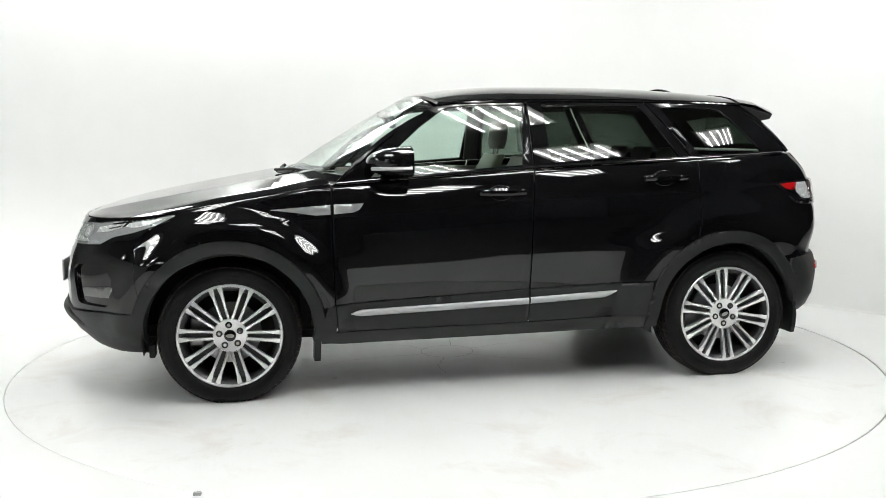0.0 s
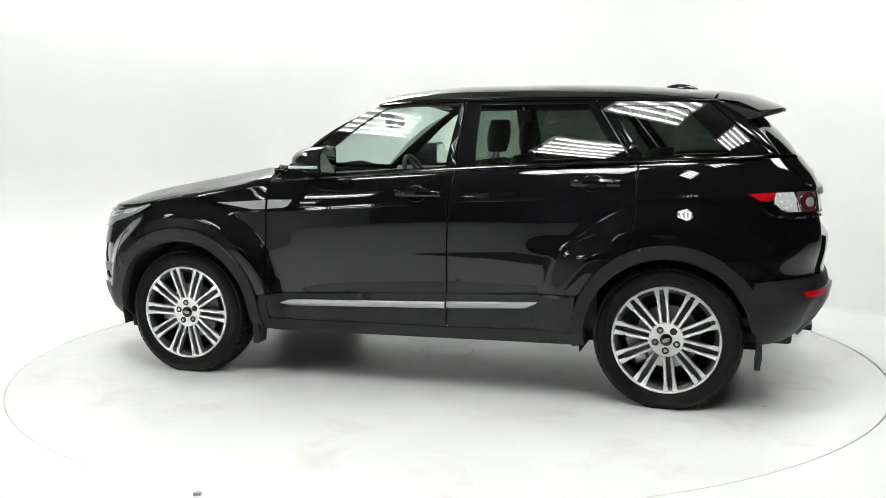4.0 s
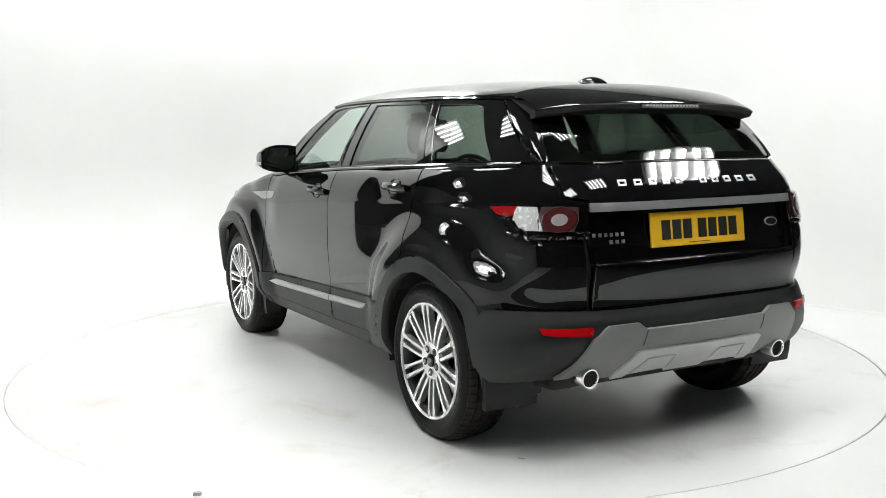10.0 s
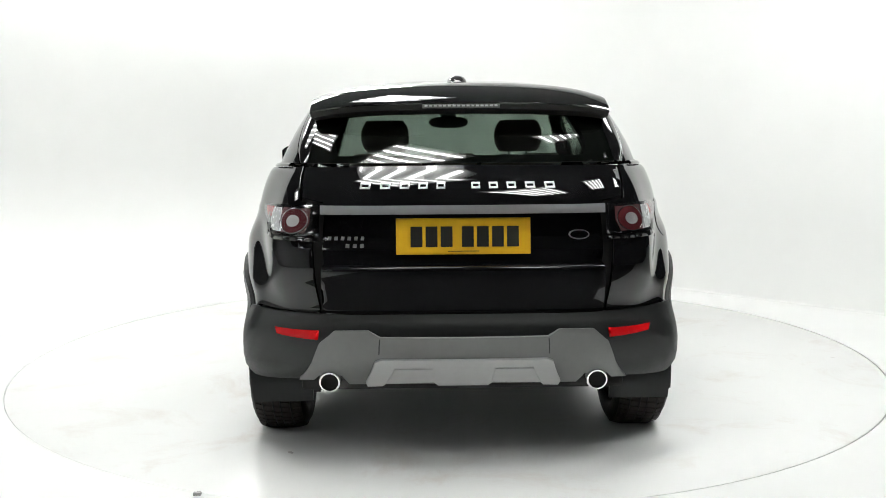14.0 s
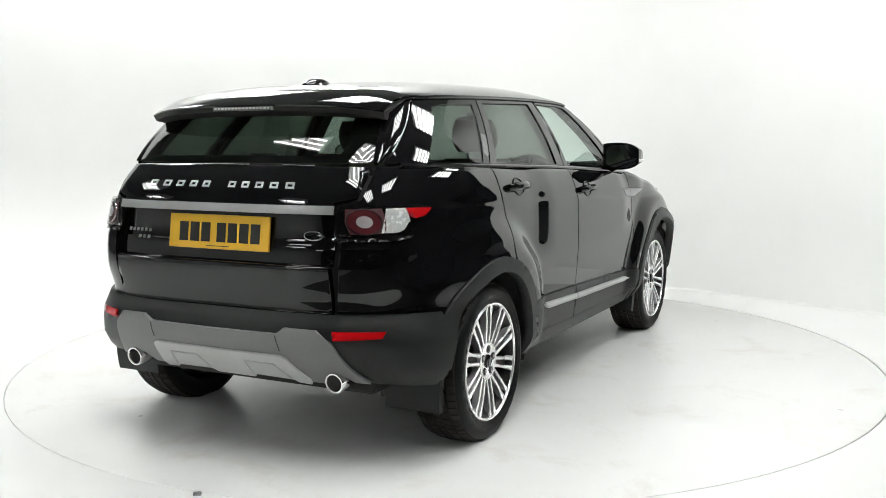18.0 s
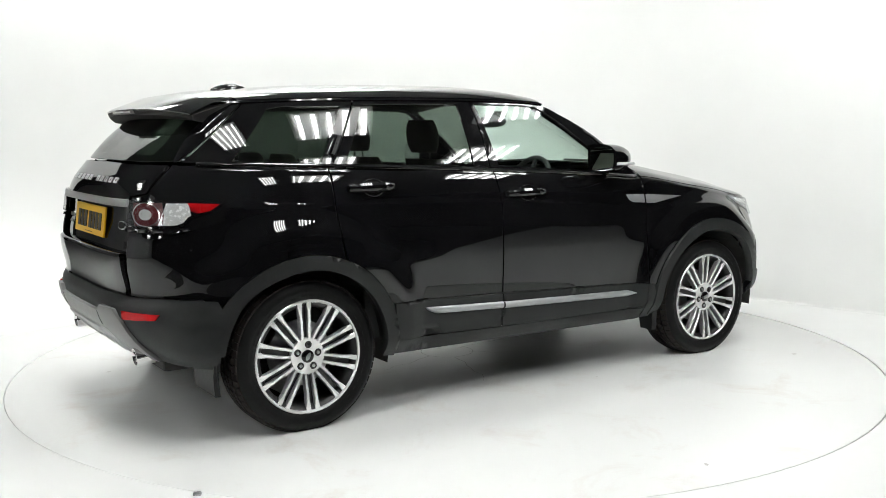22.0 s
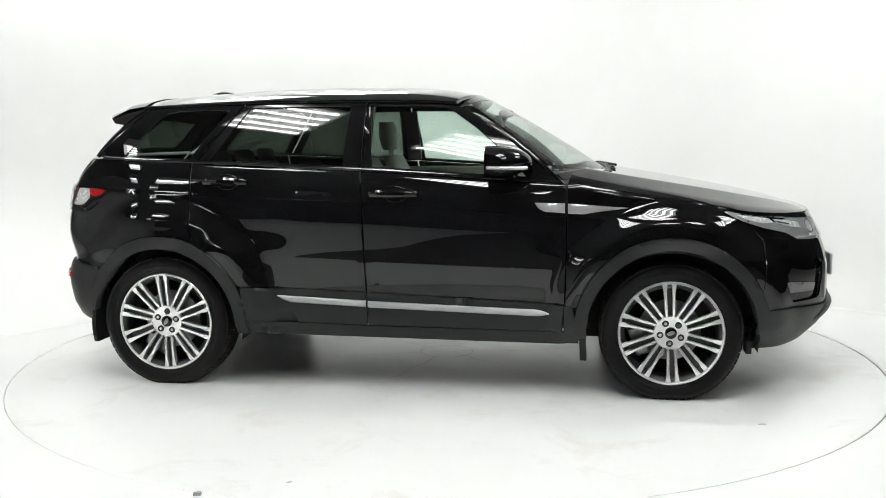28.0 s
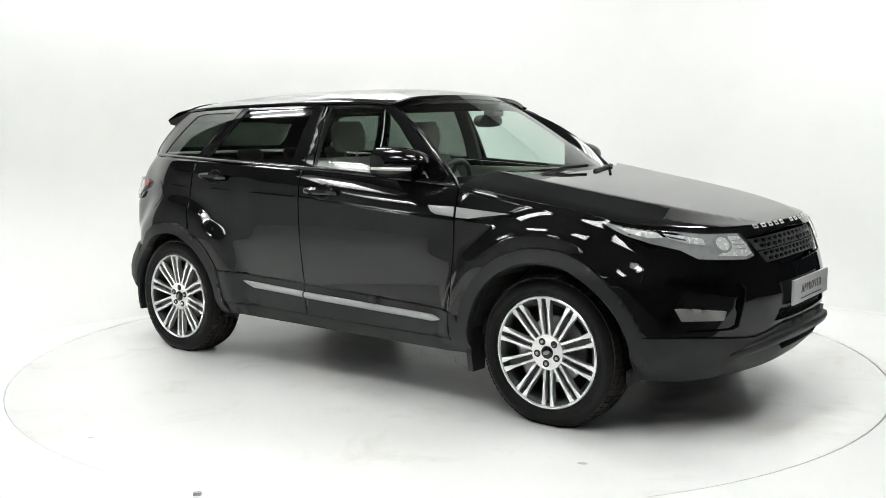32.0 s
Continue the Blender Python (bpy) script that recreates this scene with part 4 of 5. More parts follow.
def front_details(car):
    for sg in (1, -1):
        sk = lambda s, z: body(s, z, sg)
        # headlamp
        out = X((2.905, 0.945), (2.985, 0.934), (3.07, 0.922), (3.169, 0.912), (3.274, 0.900)) + YF((0.50, 0.893), (0.47, 0.85), (0.455, 0.797), (0.50, 0.783)) + X((3.290, 0.795), (3.222, 0.832), (3.115, 0.858), (3.010, 0.892), (2.945, 0.922))
        back = sheet("headlamp", sk, out, LAMP_SHELL, car, lift=0.003, thick=0.006, step=0.03, gap=0.001, label="clear swept-back headlamp with a chrome bowl")
        inner = X((2.960, 0.930), (3.05, 0.917), (3.13, 0.907), (3.16, 0.884), (3.10, 0.882), (3.02, 0.902))
        sheet("indicator_reflector", sk, inner, HEAD_SILVER, back, lift=0.006, thick=0.003, step=0.02, label="silver indicator reflector")
        mid = X((3.145, 0.905), (3.23, 0.893)) + YF((0.665, 0.882), (0.66, 0.85)) + X((3.24, 0.860), (3.175, 0.880))
        sheet("side_reflector", sk, mid, HEAD_SILVER, back, lift=0.006, thick=0.003, step=0.02, label="silver side reflector")
        slit = X((3.165, 0.893), (3.235, 0.877), (3.237, 0.872), (3.178, 0.884))
        sheet("reflector_slit", sk, slit, GUARD_DARK, back, lift=0.0085, thick=0.002, step=0.02, gap=0)
        cs, cz = run_y(0.600, 0.855), 0.855
        for nm, r0, r1, mt, lf in (("projector_ring", 0.042, 0.031, ALLOY, 0.010), ("projector", 0.032, 0.002, HEAD_SILVER, 0.009)):
            o = [(cs + r0 * math.cos(a), cz + r0 * 0.9 * math.sin(a)) for a in np.linspace(0, 2 * math.pi, 20, endpoint=False)]
            hole = [(cs + r1 * math.cos(a), cz + r1 * 0.9 * math.sin(a)) for a in np.linspace(0, 2 * math.pi, 16, endpoint=False)]
            sheet(nm, sk, o, mt, back, holes=[hole] if nm == "projector_ring" else (), lift=lf, thick=0.004, gap=0, step=0.02)
        bowl = YF((0.560, 0.887), (0.505, 0.884), (0.480, 0.85), (0.468, 0.806), (0.50, 0.797), (0.64, 0.806), (0.575, 0.840))
        sheet("beam_reflector", sk, bowl, HEAD_SILVER, back, lift=0.006, thick=0.003, step=0.02, label="silver beam reflector")
        for k in range(3):
            zz = 0.868 - 0.018 * k
            sheet("reflector_step", sk, YF((0.552, zz), (0.496 - 0.004 * k, zz - 0.001), (0.494 - 0.004 * k, zz - 0.004), (0.552, zz - 0.003)), STEEL, back, lift=0.0085, thick=0.003, gap=0, step=0.02)
        sheet("lens", sk, out, LENS, back, lift=0.014, thick=0.011, step=0.03, gap=0.002)
        # fog recess and blade
        rec = X((3.205, 0.700), (3.215, 0.708)) + YF((0.57, 0.686), (0.545, 0.66), (0.575, 0.500), (0.60, 0.486)) + X((3.275, 0.482), (3.255, 0.495))
        pocket = sheet("fog_pocket", sk, rec, GLOSS_BLACK, car, lift=-0.016, thick=0.004, gap=-0.012, label="black fog lamp recess")
        blade = X((3.222, 0.590)) + YF((0.630, 0.570), (0.640, 0.528)) + X((3.248, 0.530))
        sheet("fog_blade", sk, blade, GUARD, pocket, lift=0.004, thick=0.03, step=0.02, label="satin silver fog blade")
        # front corner flap under the guard
        bm = box(bmesh.new(), (3.03, sg * 0.80 - 0.05, 0.232), (3.06, sg * 0.80 + 0.05, 0.30), 0.008)
        part("air_flap", bm, PLASTIC, car)
    # grille: backing, two pierced bars, fins
    gz = YF((0.46, 0.872), (0.0, 0.892), (-0.46, 0.872), (-0.375, 0.745), (0.0, 0.735), (0.375, 0.745))
    grille = sheet("grille", body, gz, GLOSS_BLACK, car, lift=-0.045, thick=0.0, gap=-0.012, label="dark grey honeycomb grille with two pierced bars")
    for zc, hh, yw in ((0.845, 0.026, 0.432), (0.788, 0.024, 0.385)):
        o = YF((yw + 0.012, zc + hh), (yw / 2, zc + hh + 0.006), (0, zc + hh + 0.007), (-yw / 2, zc + hh + 0.006), (-yw - 0.012, zc + hh), (-yw + 0.015, zc - hh), (0, zc - hh + 0.005), (yw - 0.015, zc - hh))
        holes = []
        n = 13
        for row in (0, 1):
            for k in range(n - row):
                y = (k - (n - row - 1) / 2) * (2 * yw - 0.05) / n
                cs = run_y(y, zc + (0.011 if row == 0 else -0.011))
                cz = zc + (0.0125 if row == 0 else -0.0105) + 0.004 * (1 - (y / yw) ** 2)
                holes.append([(cs + 0.0235 * math.cos(a), cz + 0.0098 * math.sin(a)) for a in [math.pi / 3 * q for q in range(6)]])
        sheet("grille_bar", body, o, GUARD_DARK, grille, holes=holes, lift=-0.012, thick=0.012, gap=0, step=0.03, label="dark grey pierced grille bar")
    for k in range(7):
        y = (k - 3) * 0.105
        p = body(run_y(y, 0.81), 0.81)
        bm = box(bmesh.new(), (p.x - 0.045, y - 0.004, 0.80), (p.x - 0.016, y + 0.004, 0.84), 0.001)
        part("grille_fin", bm, GUARD_DARK, grille)
    # lower mesh
    lat = bmesh.new()
    for k in range(30):
        for dr in (-1, 1):
            y0 = -0.40 + 0.80 * k / 29
            pts = []
            for j in range(5):
                z = 0.465 + 0.085 * j / 4
                y = y0 + dr * (z - 0.5) * 0.9
                pts.append(body(run_y(y, z), z) + Vector((-0.02, 0, 0)))
            tube(lat, pts, 0.0028, 4, False)
    part("lower_mesh", lat, GUARD_DARK, car, "black lattice air intake mesh")
    sheet("intake_back", body, YF((0.42, 0.56), (-0.42, 0.56), (-0.42, 0.32), (0.42, 0.32)), DARK, car, lift=-0.06, thick=0, gap=0)
    # plate slot and show plate
    sheet("bumper_slot", body, YF((0.30, 0.682), (-0.30, 0.682), (-0.30, 0.668), (0.30, 0.668)), DARK, car, lift=0.002, thick=0.002, gap=0)
    px = 3.566
    plate = part("front_plate", box(bmesh.new(), (px - 0.012, -0.265, 0.556), (px, 0.265, 0.671), 0.003), PLATE_GREY, car, "silver show plate with dark capital letters")
    txt = bpy.data.curves.new("plate_word", "FONT")
    txt.body, txt.size, txt.extrude, txt.align_x, txt.align_y = "APPROVED", 0.050, 0.0008, "CENTER", "CENTER"
    txt.space_character, txt.offset = 1.32, 0.0012
    txt.materials.append(PLATE_WORD)
    word = new("plate_word", txt)
    word.parent = plate
    word.matrix_basis = Matrix.Translation((px + 0.0008, 0, 0.618)) @ pose(0, 0, 0, 90, 0, 90)
    part("plate_line", box(bmesh.new(), (px, -0.16, 0.573), (px + 0.0012, 0.16, 0.579)), PLATE_INK, plate)
    # bonnet lettering as plain bars
    s0, s1 = run_y(0.405, 0.912), run_y(-0.405, 0.912)
    letter_bars("bonnet_letter", body, s0, s1, 0.906, 0.923, 10, (4,), BRIGHT, car, "silver raised bonnet lettering", 0.005, stroke=0.005)
    # cowl and wipers
    cowl = bmesh.new()
    rows = []
    for k in range(17):
        u = -1 + k / 8
        a = Vector((2.335 - 0.27 * abs(u) ** 2.2, 0.735 * u, 1.128 - 0.032 * u * u))
        b = Vector((2.40 - 0.20 * abs(u) ** 2.2, 0.75 * u, 1.105 - 0.026 * u * u))
        rows.append([a, a.lerp(b, 0.5) + Vector((0, 0, -0.012)), b])
    loft(cowl, rows)
    part("cowl", cowl, PLASTIC, car, "black plastic cowl under the windscreen")
    for pivot, mid, tip in (((2.36, -0.48, 1.120), (2.345, -0.2, 1.150), (2.335, 0.12, 1.162)), ((2.385, 0.06, 1.128), (2.31, 0.38, 1.146), (2.20, 0.60, 1.140))):
        bm = bmesh.new()
        tube(bm, [pivot, mid], [0.014, 0.009], 6)
        arm = part("wiper_arm", bm, PLASTIC, car, "black wiper arm")
        bm = bmesh.new()
        c, d = Vector(mid), (Vector(tip) - Vector(mid))
        tube(bm, [c - d * 0.8 + Vector((0.01, 0, -0.01)), c + Vector((0, 0, 0.006)), c + d * 0.75 + Vector((0.01, 0, 0.0))], 0.008, 6)
        part("wiper_blade", bm, RUBBER, arm)
        bm = bmesh.new()
        box(bm, (pivot[0] - 0.015, pivot[1] - 0.018, pivot[2] - 0.04), (pivot[0] + 0.018, pivot[1] + 0.018, pivot[2] + 0.002), 0.008)
        part("wiper_pivot", bm, PLASTIC, arm)


def ellipse(cs, cz, a, b, n=28):
    return [(cs + a * math.cos(2 * math.pi * k / n), cz + b * math.sin(2 * math.pi * k / n)) for k in range(n)]


def rear_details(car):
    m2 = lambda pts: [(2 * SR - s, z) for s, z in pts]
    for sg in (1, -1):
        sk = lambda s, z: body(s, z, sg)
        out = YR((0.565, 1.058), (0.565, 0.950), (0.66, 0.944)) + X((-0.545, 0.944), (-0.51, 0.952), (-0.475, 0.985), (-0.40, 1.008), (-0.35, 1.040), (-0.42, 1.054))
        lamp = sheet("tail_lamp", sk, out, GLOSS_BLACK, car, lift=0.004, thick=0.006, step=0.03, gap=-0.004, label="red and clear tail lamp with a round lens")
        clear = YR((0.715, 1.050), (0.715, 0.955)) + X((-0.535, 0.955), (-0.505, 0.965), (-0.482, 0.990), (-0.470, 0.994), (-0.472, 1.048))
        sheet("clear_bowl", sk, clear, HEAD_SILVER, lamp, lift=0.008, thick=0.003, step=0.02, label="clear silver-backed lamp section")
        sheet("red_tip", sk, X((-0.482, 1.049), (-0.470, 1.012), (-0.445, 1.003), (-0.395, 1.013), (-0.350, 1.043)), RED, lamp, lift=0.009, thick=0.004, step=0.02, label="red lamp tip")
        cs, cz = run_y(0.664, 1.001, False), 1.001
        sheet("round_surround", sk, [(cs - 0.057, 1.050), (cs + 0.068, 1.050), (cs + 0.075, 1.0), (cs + 0.066, 0.955), (cs - 0.052, 0.955), (cs - 0.064, 1.0)], LAMP_PINK, lamp, lift=0.008, thick=0.003, step=0.02, gap=0, label="smoked red lamp surround")
        sheet("red_ring", sk, ellipse(cs, cz, 0.056, 0.047), RED_DARK, lamp, holes=[ellipse(cs, cz, 0.027, 0.023)], lift=0.010, thick=0.004, gap=0, step=0.02, label="dark red lamp ring")
        sheet("silver_ring", sk, ellipse(cs, cz, 0.060, 0.0505), CHROME, lamp, holes=[ellipse(cs, cz, 0.0565, 0.0475)], lift=0.011, thick=0.004, gap=0, step=0.02)
        sheet("reversing_lens", sk, ellipse(cs, cz, 0.027, 0.023), LAMP_SILVER, lamp, lift=0.013, thick=0.005, gap=0, step=0.012)
        sheet("lens", sk, out, LENS, lamp, lift=0.017, thick=0.012, step=0.03, gap=-0.002)
        lip = YR((0.565, 0.938), (0.565, 0.926)) + X((-0.55, 0.924), (-0.47, 0.935), (-0.42, 0.975), (-0.43, 0.98), (-0.49, 0.945))
        sheet("lamp_ledge", sk, lip, GLOSS_BLACK, car, lift=0.010, thick=0.012, step=0.03, gap=0)
        r = YR((0.560, 0.582), (0.564, 0.545)) + X((-0.622, 0.549), (-0.606, 0.576))
        sheet("rear_reflector", sk, r, RED, car, lift=0.020, thick=0.008, step=0.03, label="red rear reflector")
        # exhaust
        bm = bmesh.new()
        m = Matrix.Translation((-0.672, sg * 0.535, 0.358)) @ pose(0, 0, 0, 0, 84)
        ring_mesh(bm, [(0.036, 0.27), (0.043, 0.24), (0.043, 0.004), (0.041, 0.0), (0.035, 0.0), (0.033, 0.004), (0.033, 0.2)], m, 32)
        pipe = smooth(part("exhaust", bm, CHROME, car, "polished round exhaust pipe"), 40)
        # dark disc just inside the mouth paints the pipe's inner shade
        bm = bmesh.new()
        ring_mesh(bm, [(0.0005, 0.022), (0.0335, 0.022)], m, 24)
        part("pipe_shade", bm, DARK, pipe)
        # mud flaps
        rows = []
        for k in range(7):
            z = 0.50 - 0.285 * k / 6
            t = k / 6
            x = -0.385 - 0.045 * math.sin(t * 2.2)
            yo, yi = 0.900 - 0.02 * t, 0.80 - 0.17 * min(1, t * 1.8)
            rows.append([Vector((x - 0.010, sg * yi, z)), Vector((x - 0.012, sg * yo, z)), Vector((x + 0.012, sg * (yo + 0.004), z)), Vector((x + 0.014, sg * yi, z))])
        smooth(part("rear_mudflap", loft(bmesh.new(), rows, close=True, caps=True), PLASTIC, car, "black plastic mud flap"), 40)
        rows = []
        for k in range(6):
            z = 0.40 - 0.212 * k / 5
            t = k / 5
            x = 2.222 + 0.01 * t
            yo, yi = 0.905 - 0.012 * t * t, 0.76 + 0.04 * t
            rows.append([Vector((x - 0.015, sg * yi, z)), Vector((x - 0.02, sg * yo, z)), Vector((x + 0.012, sg * (yo + 0.004), z)), Vector((x + 0.014, sg * yi, z))])
        smooth(part("front_mudflap", loft(bmesh.new(), rows, close=True, caps=True), PLASTIC, car, "black plastic mud flap"), 40)
    # rear skid guard
    h = YR((0.0, 0.560), (0.325, 0.562), (0.37, 0.585), (0.50, 0.582), (0.56, 0.535), (0.60, 0.45), (0.64, 0.39), (0.66, 0.372), (0.60, 0.374), (0.575, 0.398), (0.53, 0.410), (0.485, 0.398), (0.46, 0.352), (0.0, 0.352))
    sheet("rear_skid_guard", body, h[:-1] + [h[-1]] + m2(h[1:-1])[::-1], GUARD, car, lift=0.026, thick=0.03, step=0.04, gap=0, label="mid-grey plastic rear skid guard")
    h = YR((0.0, 0.480), (0.325, 0.482), (0.348, 0.472), (0.392, 0.372), (0.386, 0.350), (0.325, 0.352), (0.312, 0.366), (0.12, 0.372), (0.10, 0.352), (0.0, 0.352))
    skid = sheet("skid_plate", body, h + m2(h[1:-1])[::-1], GUARD_LIGHT, car, lift=0.036, thick=0.02, step=0.04, gap=0, label="silver plastic skid plate")
    for a in (1, -1):
        hh = YR(*[(a * y, z) for y, z in ((0.274, 0.446), (0.124, 0.446), (0.112, 0.376), (0.310, 0.376))])
        hi = YR(*[(a * y, z) for y, z in ((0.271, 0.4435), (0.127, 0.4435), (0.1145, 0.374), (0.307, 0.374))])
        sheet("skid_rib", body, hh, GUARD_LIGHT, skid, holes=[hi], lift=0.041, thick=0.006, step=0.04, gap=0)
    # tailgate bar, plate, bars for lettering, badge
    h = YR((0.552, 1.062), (0.552, 1.030))
    sheet("tailgate_bar", body, h + m2(h)[::-1], SILVER, car, lift=0.014, thick=0.014, step=0.05, gap=0, label="satin silver bar across the tailgate")
    rows = []
    for k in range(25):
        y = -0.548 + 1.096 * k / 24
        p = body(run_y(y, 0.82, False), 0.82)
        rows.append([Vector((p.x + a, y, z)) for a, z in ((-0.0125, 0.814), (-0.012, 0.821), (-0.0095, 0.8265), (-0.005, 0.830), (0.002, 0.832), (0.032, 0.834))])
    smooth(part("tailgate_ledge", loft(bmesh.new(), rows), PAINT, car, "gloss black ledge across the tailgate"), 60)
    for a in (1, -1):
        seam = YR((a * 0.328, 0.558), (a * 0.324, 0.558), (a * 0.329, 0.500), (a * 0.333, 0.500))
        sheet("guard_seam", body, seam, GUARD_DARK, car, lift=0.0275, thick=0.002, step=0.03, gap=0)
    plate = part("rear_plate", box(bmesh.new(), (-0.708, -0.262, 0.876), (-0.698, 0.262, 1.018), 0.003), YELLOW, car, "yellow number plate with dark bars")
    plate.matrix_basis = Matrix.Translation((-0.702, 0, 0.943)) @ pose(0, 0, 0, 0, 7.5) @ Matrix.Translation((0.706, 0, -0.946))
    x = 0.205
    for i in range(7):
        wdt = 0.046
        part("plate_bar", box(bmesh.new(), (-0.7102, x - wdt, 0.905), (-0.7078, x, 0.985)), PLATE_INK, plate, "" if i else "dark bar in place of a character")
        x -= 0.0585 + (0.024 if i == 2 else 0)
    part("plate_line", box(bmesh.new(), (-0.7096, -0.06, 0.887), (-0.7078, 0.06, 0.890)), PLATE_INK, plate)
    z0, z1 = 1.127, 1.150
    letter_bars("tailgate_letter", body, run_y(0.40, 1.138, False), run_y(-0.40, 1.138, False), z0, z1, 10, (4,), BRIGHT, car, "silver raised tailgate lettering", stroke=0.0062)
    letter_bars("model_letter", body, run_y(0.535, 0.943, False), run_y(0.375, 0.943, False), 0.937, 0.949, 6, (), GUARD, car, "small silver model lettering", -0.026)
    letter_bars("engine_letter", body, run_y(0.462, 0.917, False), run_y(0.375, 0.917, False), 0.911, 0.923, 3, (), GUARD, car, "small silver engine lettering", -0.026)
    cs = run_y(-0.458, 0.95, False)
    sheet("badge", body, ellipse(cs, 0.95, 0.034, 0.0165), SILVER, car, lift=-0.024, thick=0.006, gap=0, step=0.02, label="oval silver badge")
    sheet("badge_field", body, ellipse(cs, 0.95, 0.030, 0.0130), GLOSS_BLACK, car, lift=-0.0225, thick=0.002, gap=0, step=0.02)
    # brake strip in the spoiler
    bm = box(bmesh.new(), (-0.529, -0.155, 1.441), (-0.507, 0.155, 1.457), 0.002)
    strip = part("brake_strip", bm, GUARD, car, "narrow high brake light strip")
    for k in range(16):
        y = -0.14 + 0.28 * k / 15
        part("diode", box(bmesh.new(), (-0.5305, y - 0.006, 1.447), (-0.5275, y + 0.006, 1.454), 0.001), LAMP_SILVER, strip)
    # wiper motor cover and aerial pod
    rows = []
    for k in range(9):
        t = k / 8
        x = 0.10 - 0.17 * t
        w = 0.045 * math.sin(math.pi * (0.12 + 0.8 * t)) ** 0.6
        hgt = 0.030 * math.sin(math.pi * (0.06 + 0.86 * t)) ** 0.7
        z = roof(x, 0).z - 0.002
        rows.append([Vector((x, w * math.cos(a), z + hgt * max(0, math.sin(a)))) for a in np.linspace(0, math.pi, 9)])
    smooth(part("aerial_pod", loft(bmesh.new(), rows, caps=False), GLOSS_BLACK, car, "low gloss black aerial pod"), 50)


def side_details(car):
    for sg in (1, -1):
        sk = lambda s, z: body(s, z, sg)
        # door handles
        for x0, x1, z in ((0.232, 0.472, 1.093), (1.135, 1.382, 1.033)):
            xm = (x0 + x1) / 2 + 0.012
            # flat black oval imitates the recess; the added ring catches its edge highlight
            cup = sheet("flat_handle_cup", sk, ellipse(xm + 0.0, z - 0.002, 0.055, 0.036, 20), GLOSS_BLACK, car, lift=0.0015, thick=0.002, gap=0, step=0.03, label="flat black oval imitating the recess behind the handle")
            lip = [body(xm + 0.057 * math.cos(a), z - 0.002 + 0.038 * math.sin(a), sg) + Vector((0, sg * 0.001, 0)) for a in np.linspace(0, 2 * math.pi, 29)]
            smooth(part("cup_highlight_ring", tube(bmesh.new(), lip, 0.0042, 8, False), PAINT, cup), 60)
            rows = []
            for k in range(13):
                t = k / 12
                x = x0 + (x1 - x0) * t
                p = body(x, z, sg)
                o = 0.018 + 0.024 * math.sin(math.pi * t) ** 0.5
                hh = 0.0145 + 0.005 * math.sin(math.pi * t)
                zz = z + 0.004 * math.sin(math.pi * t)
                rows.append([p + Vector((0, sg * a, zz - z + b)) for a, b in ((o * 0.2 - 0.008, hh * 0.8), (o * 0.75, hh), (o, hh * 0.4), (o, -hh * 0.4), (o * 0.75, -hh), (o * 0.2 - 0.008, -hh * 0.8))])
            smooth(part("door_handle", loft(bmesh.new(), rows, close=True, caps=True), PAINT, car, "gloss black door handle"), 40)
        # mirror
        rows = []
        for k in range(9):
            t = k / 8
            y = 0.845 + 0.215 * t
            f = math.sin(math.pi * (0.30 + 0.48 * t)) ** 0.5 * (1 - 0.35 * t ** 8)
            xb, xf = 1.742, 1.77 + 0.205 * f * (1 - 0.42 * t * t)
            z0, z1 = 1.190 - 0.074 * f, 1.196 + 0.080 * f
            row = []
            for a in np.linspace(-math.pi / 2, math.pi / 2, 11):
                row.append(Vector((xb + (xf - xb) * max(0, math.cos(a)) ** 0.75, sg * y, (z0 + z1) / 2 + (z1 - z0) / 2 * math.sin(a))))
            rows.append(row)
        shell = smooth(part("door_mirror", loft(bmesh.new(), rows, close=True, caps=True), PAINT, car, "gloss black door mirror"), 35)
        bm = bmesh.new()
        bm.faces.new([bm.verts.new((1.7395, sg * (0.955 + 0.093 * (abs(math.cos(a)) ** 0.6) * (1 if math.cos(a) > 0 else -1)), 1.194 + 0.066 * (abs(math.sin(a)) ** 0.55) * (1 if math.sin(a) > 0 else -1))) for a in np.linspace(0, 2 * math.pi, 28, endpoint=False)])
        part("mirror_glass", bm, MIRROR, shell, "mirror glass")
        bm = bmesh.new()
        tube(bm, [(1.752, sg * 1.058, 1.170), (1.83, sg * 1.058, 1.169), (1.90, sg * 1.035, 1.168), (1.945, sg * 0.99, 1.167)], 0.0085, 6)
        part("side_repeater", bm, BRIGHT, shell, "clear side repeater strip")
        bm = bmesh.new()
        tube(bm, [(1.86, sg * 0.80, 1.105), (1.855, sg * 0.86, 1.128), (1.85, sg * 0.91, 1.152)], [0.035, 0.03, 0.028], 8)
        part("mirror_foot", bm, GLOSS_BLACK, shell)
    # fuel flap outline
    sheet("fuel_flap", lambda s, z: body(s, z, -1), ellipse(-0.225, 0.968, 0.092, 0.082, 32), PAINT, car, lift=0.0022, thick=0.004, gap=0, step=0.03)


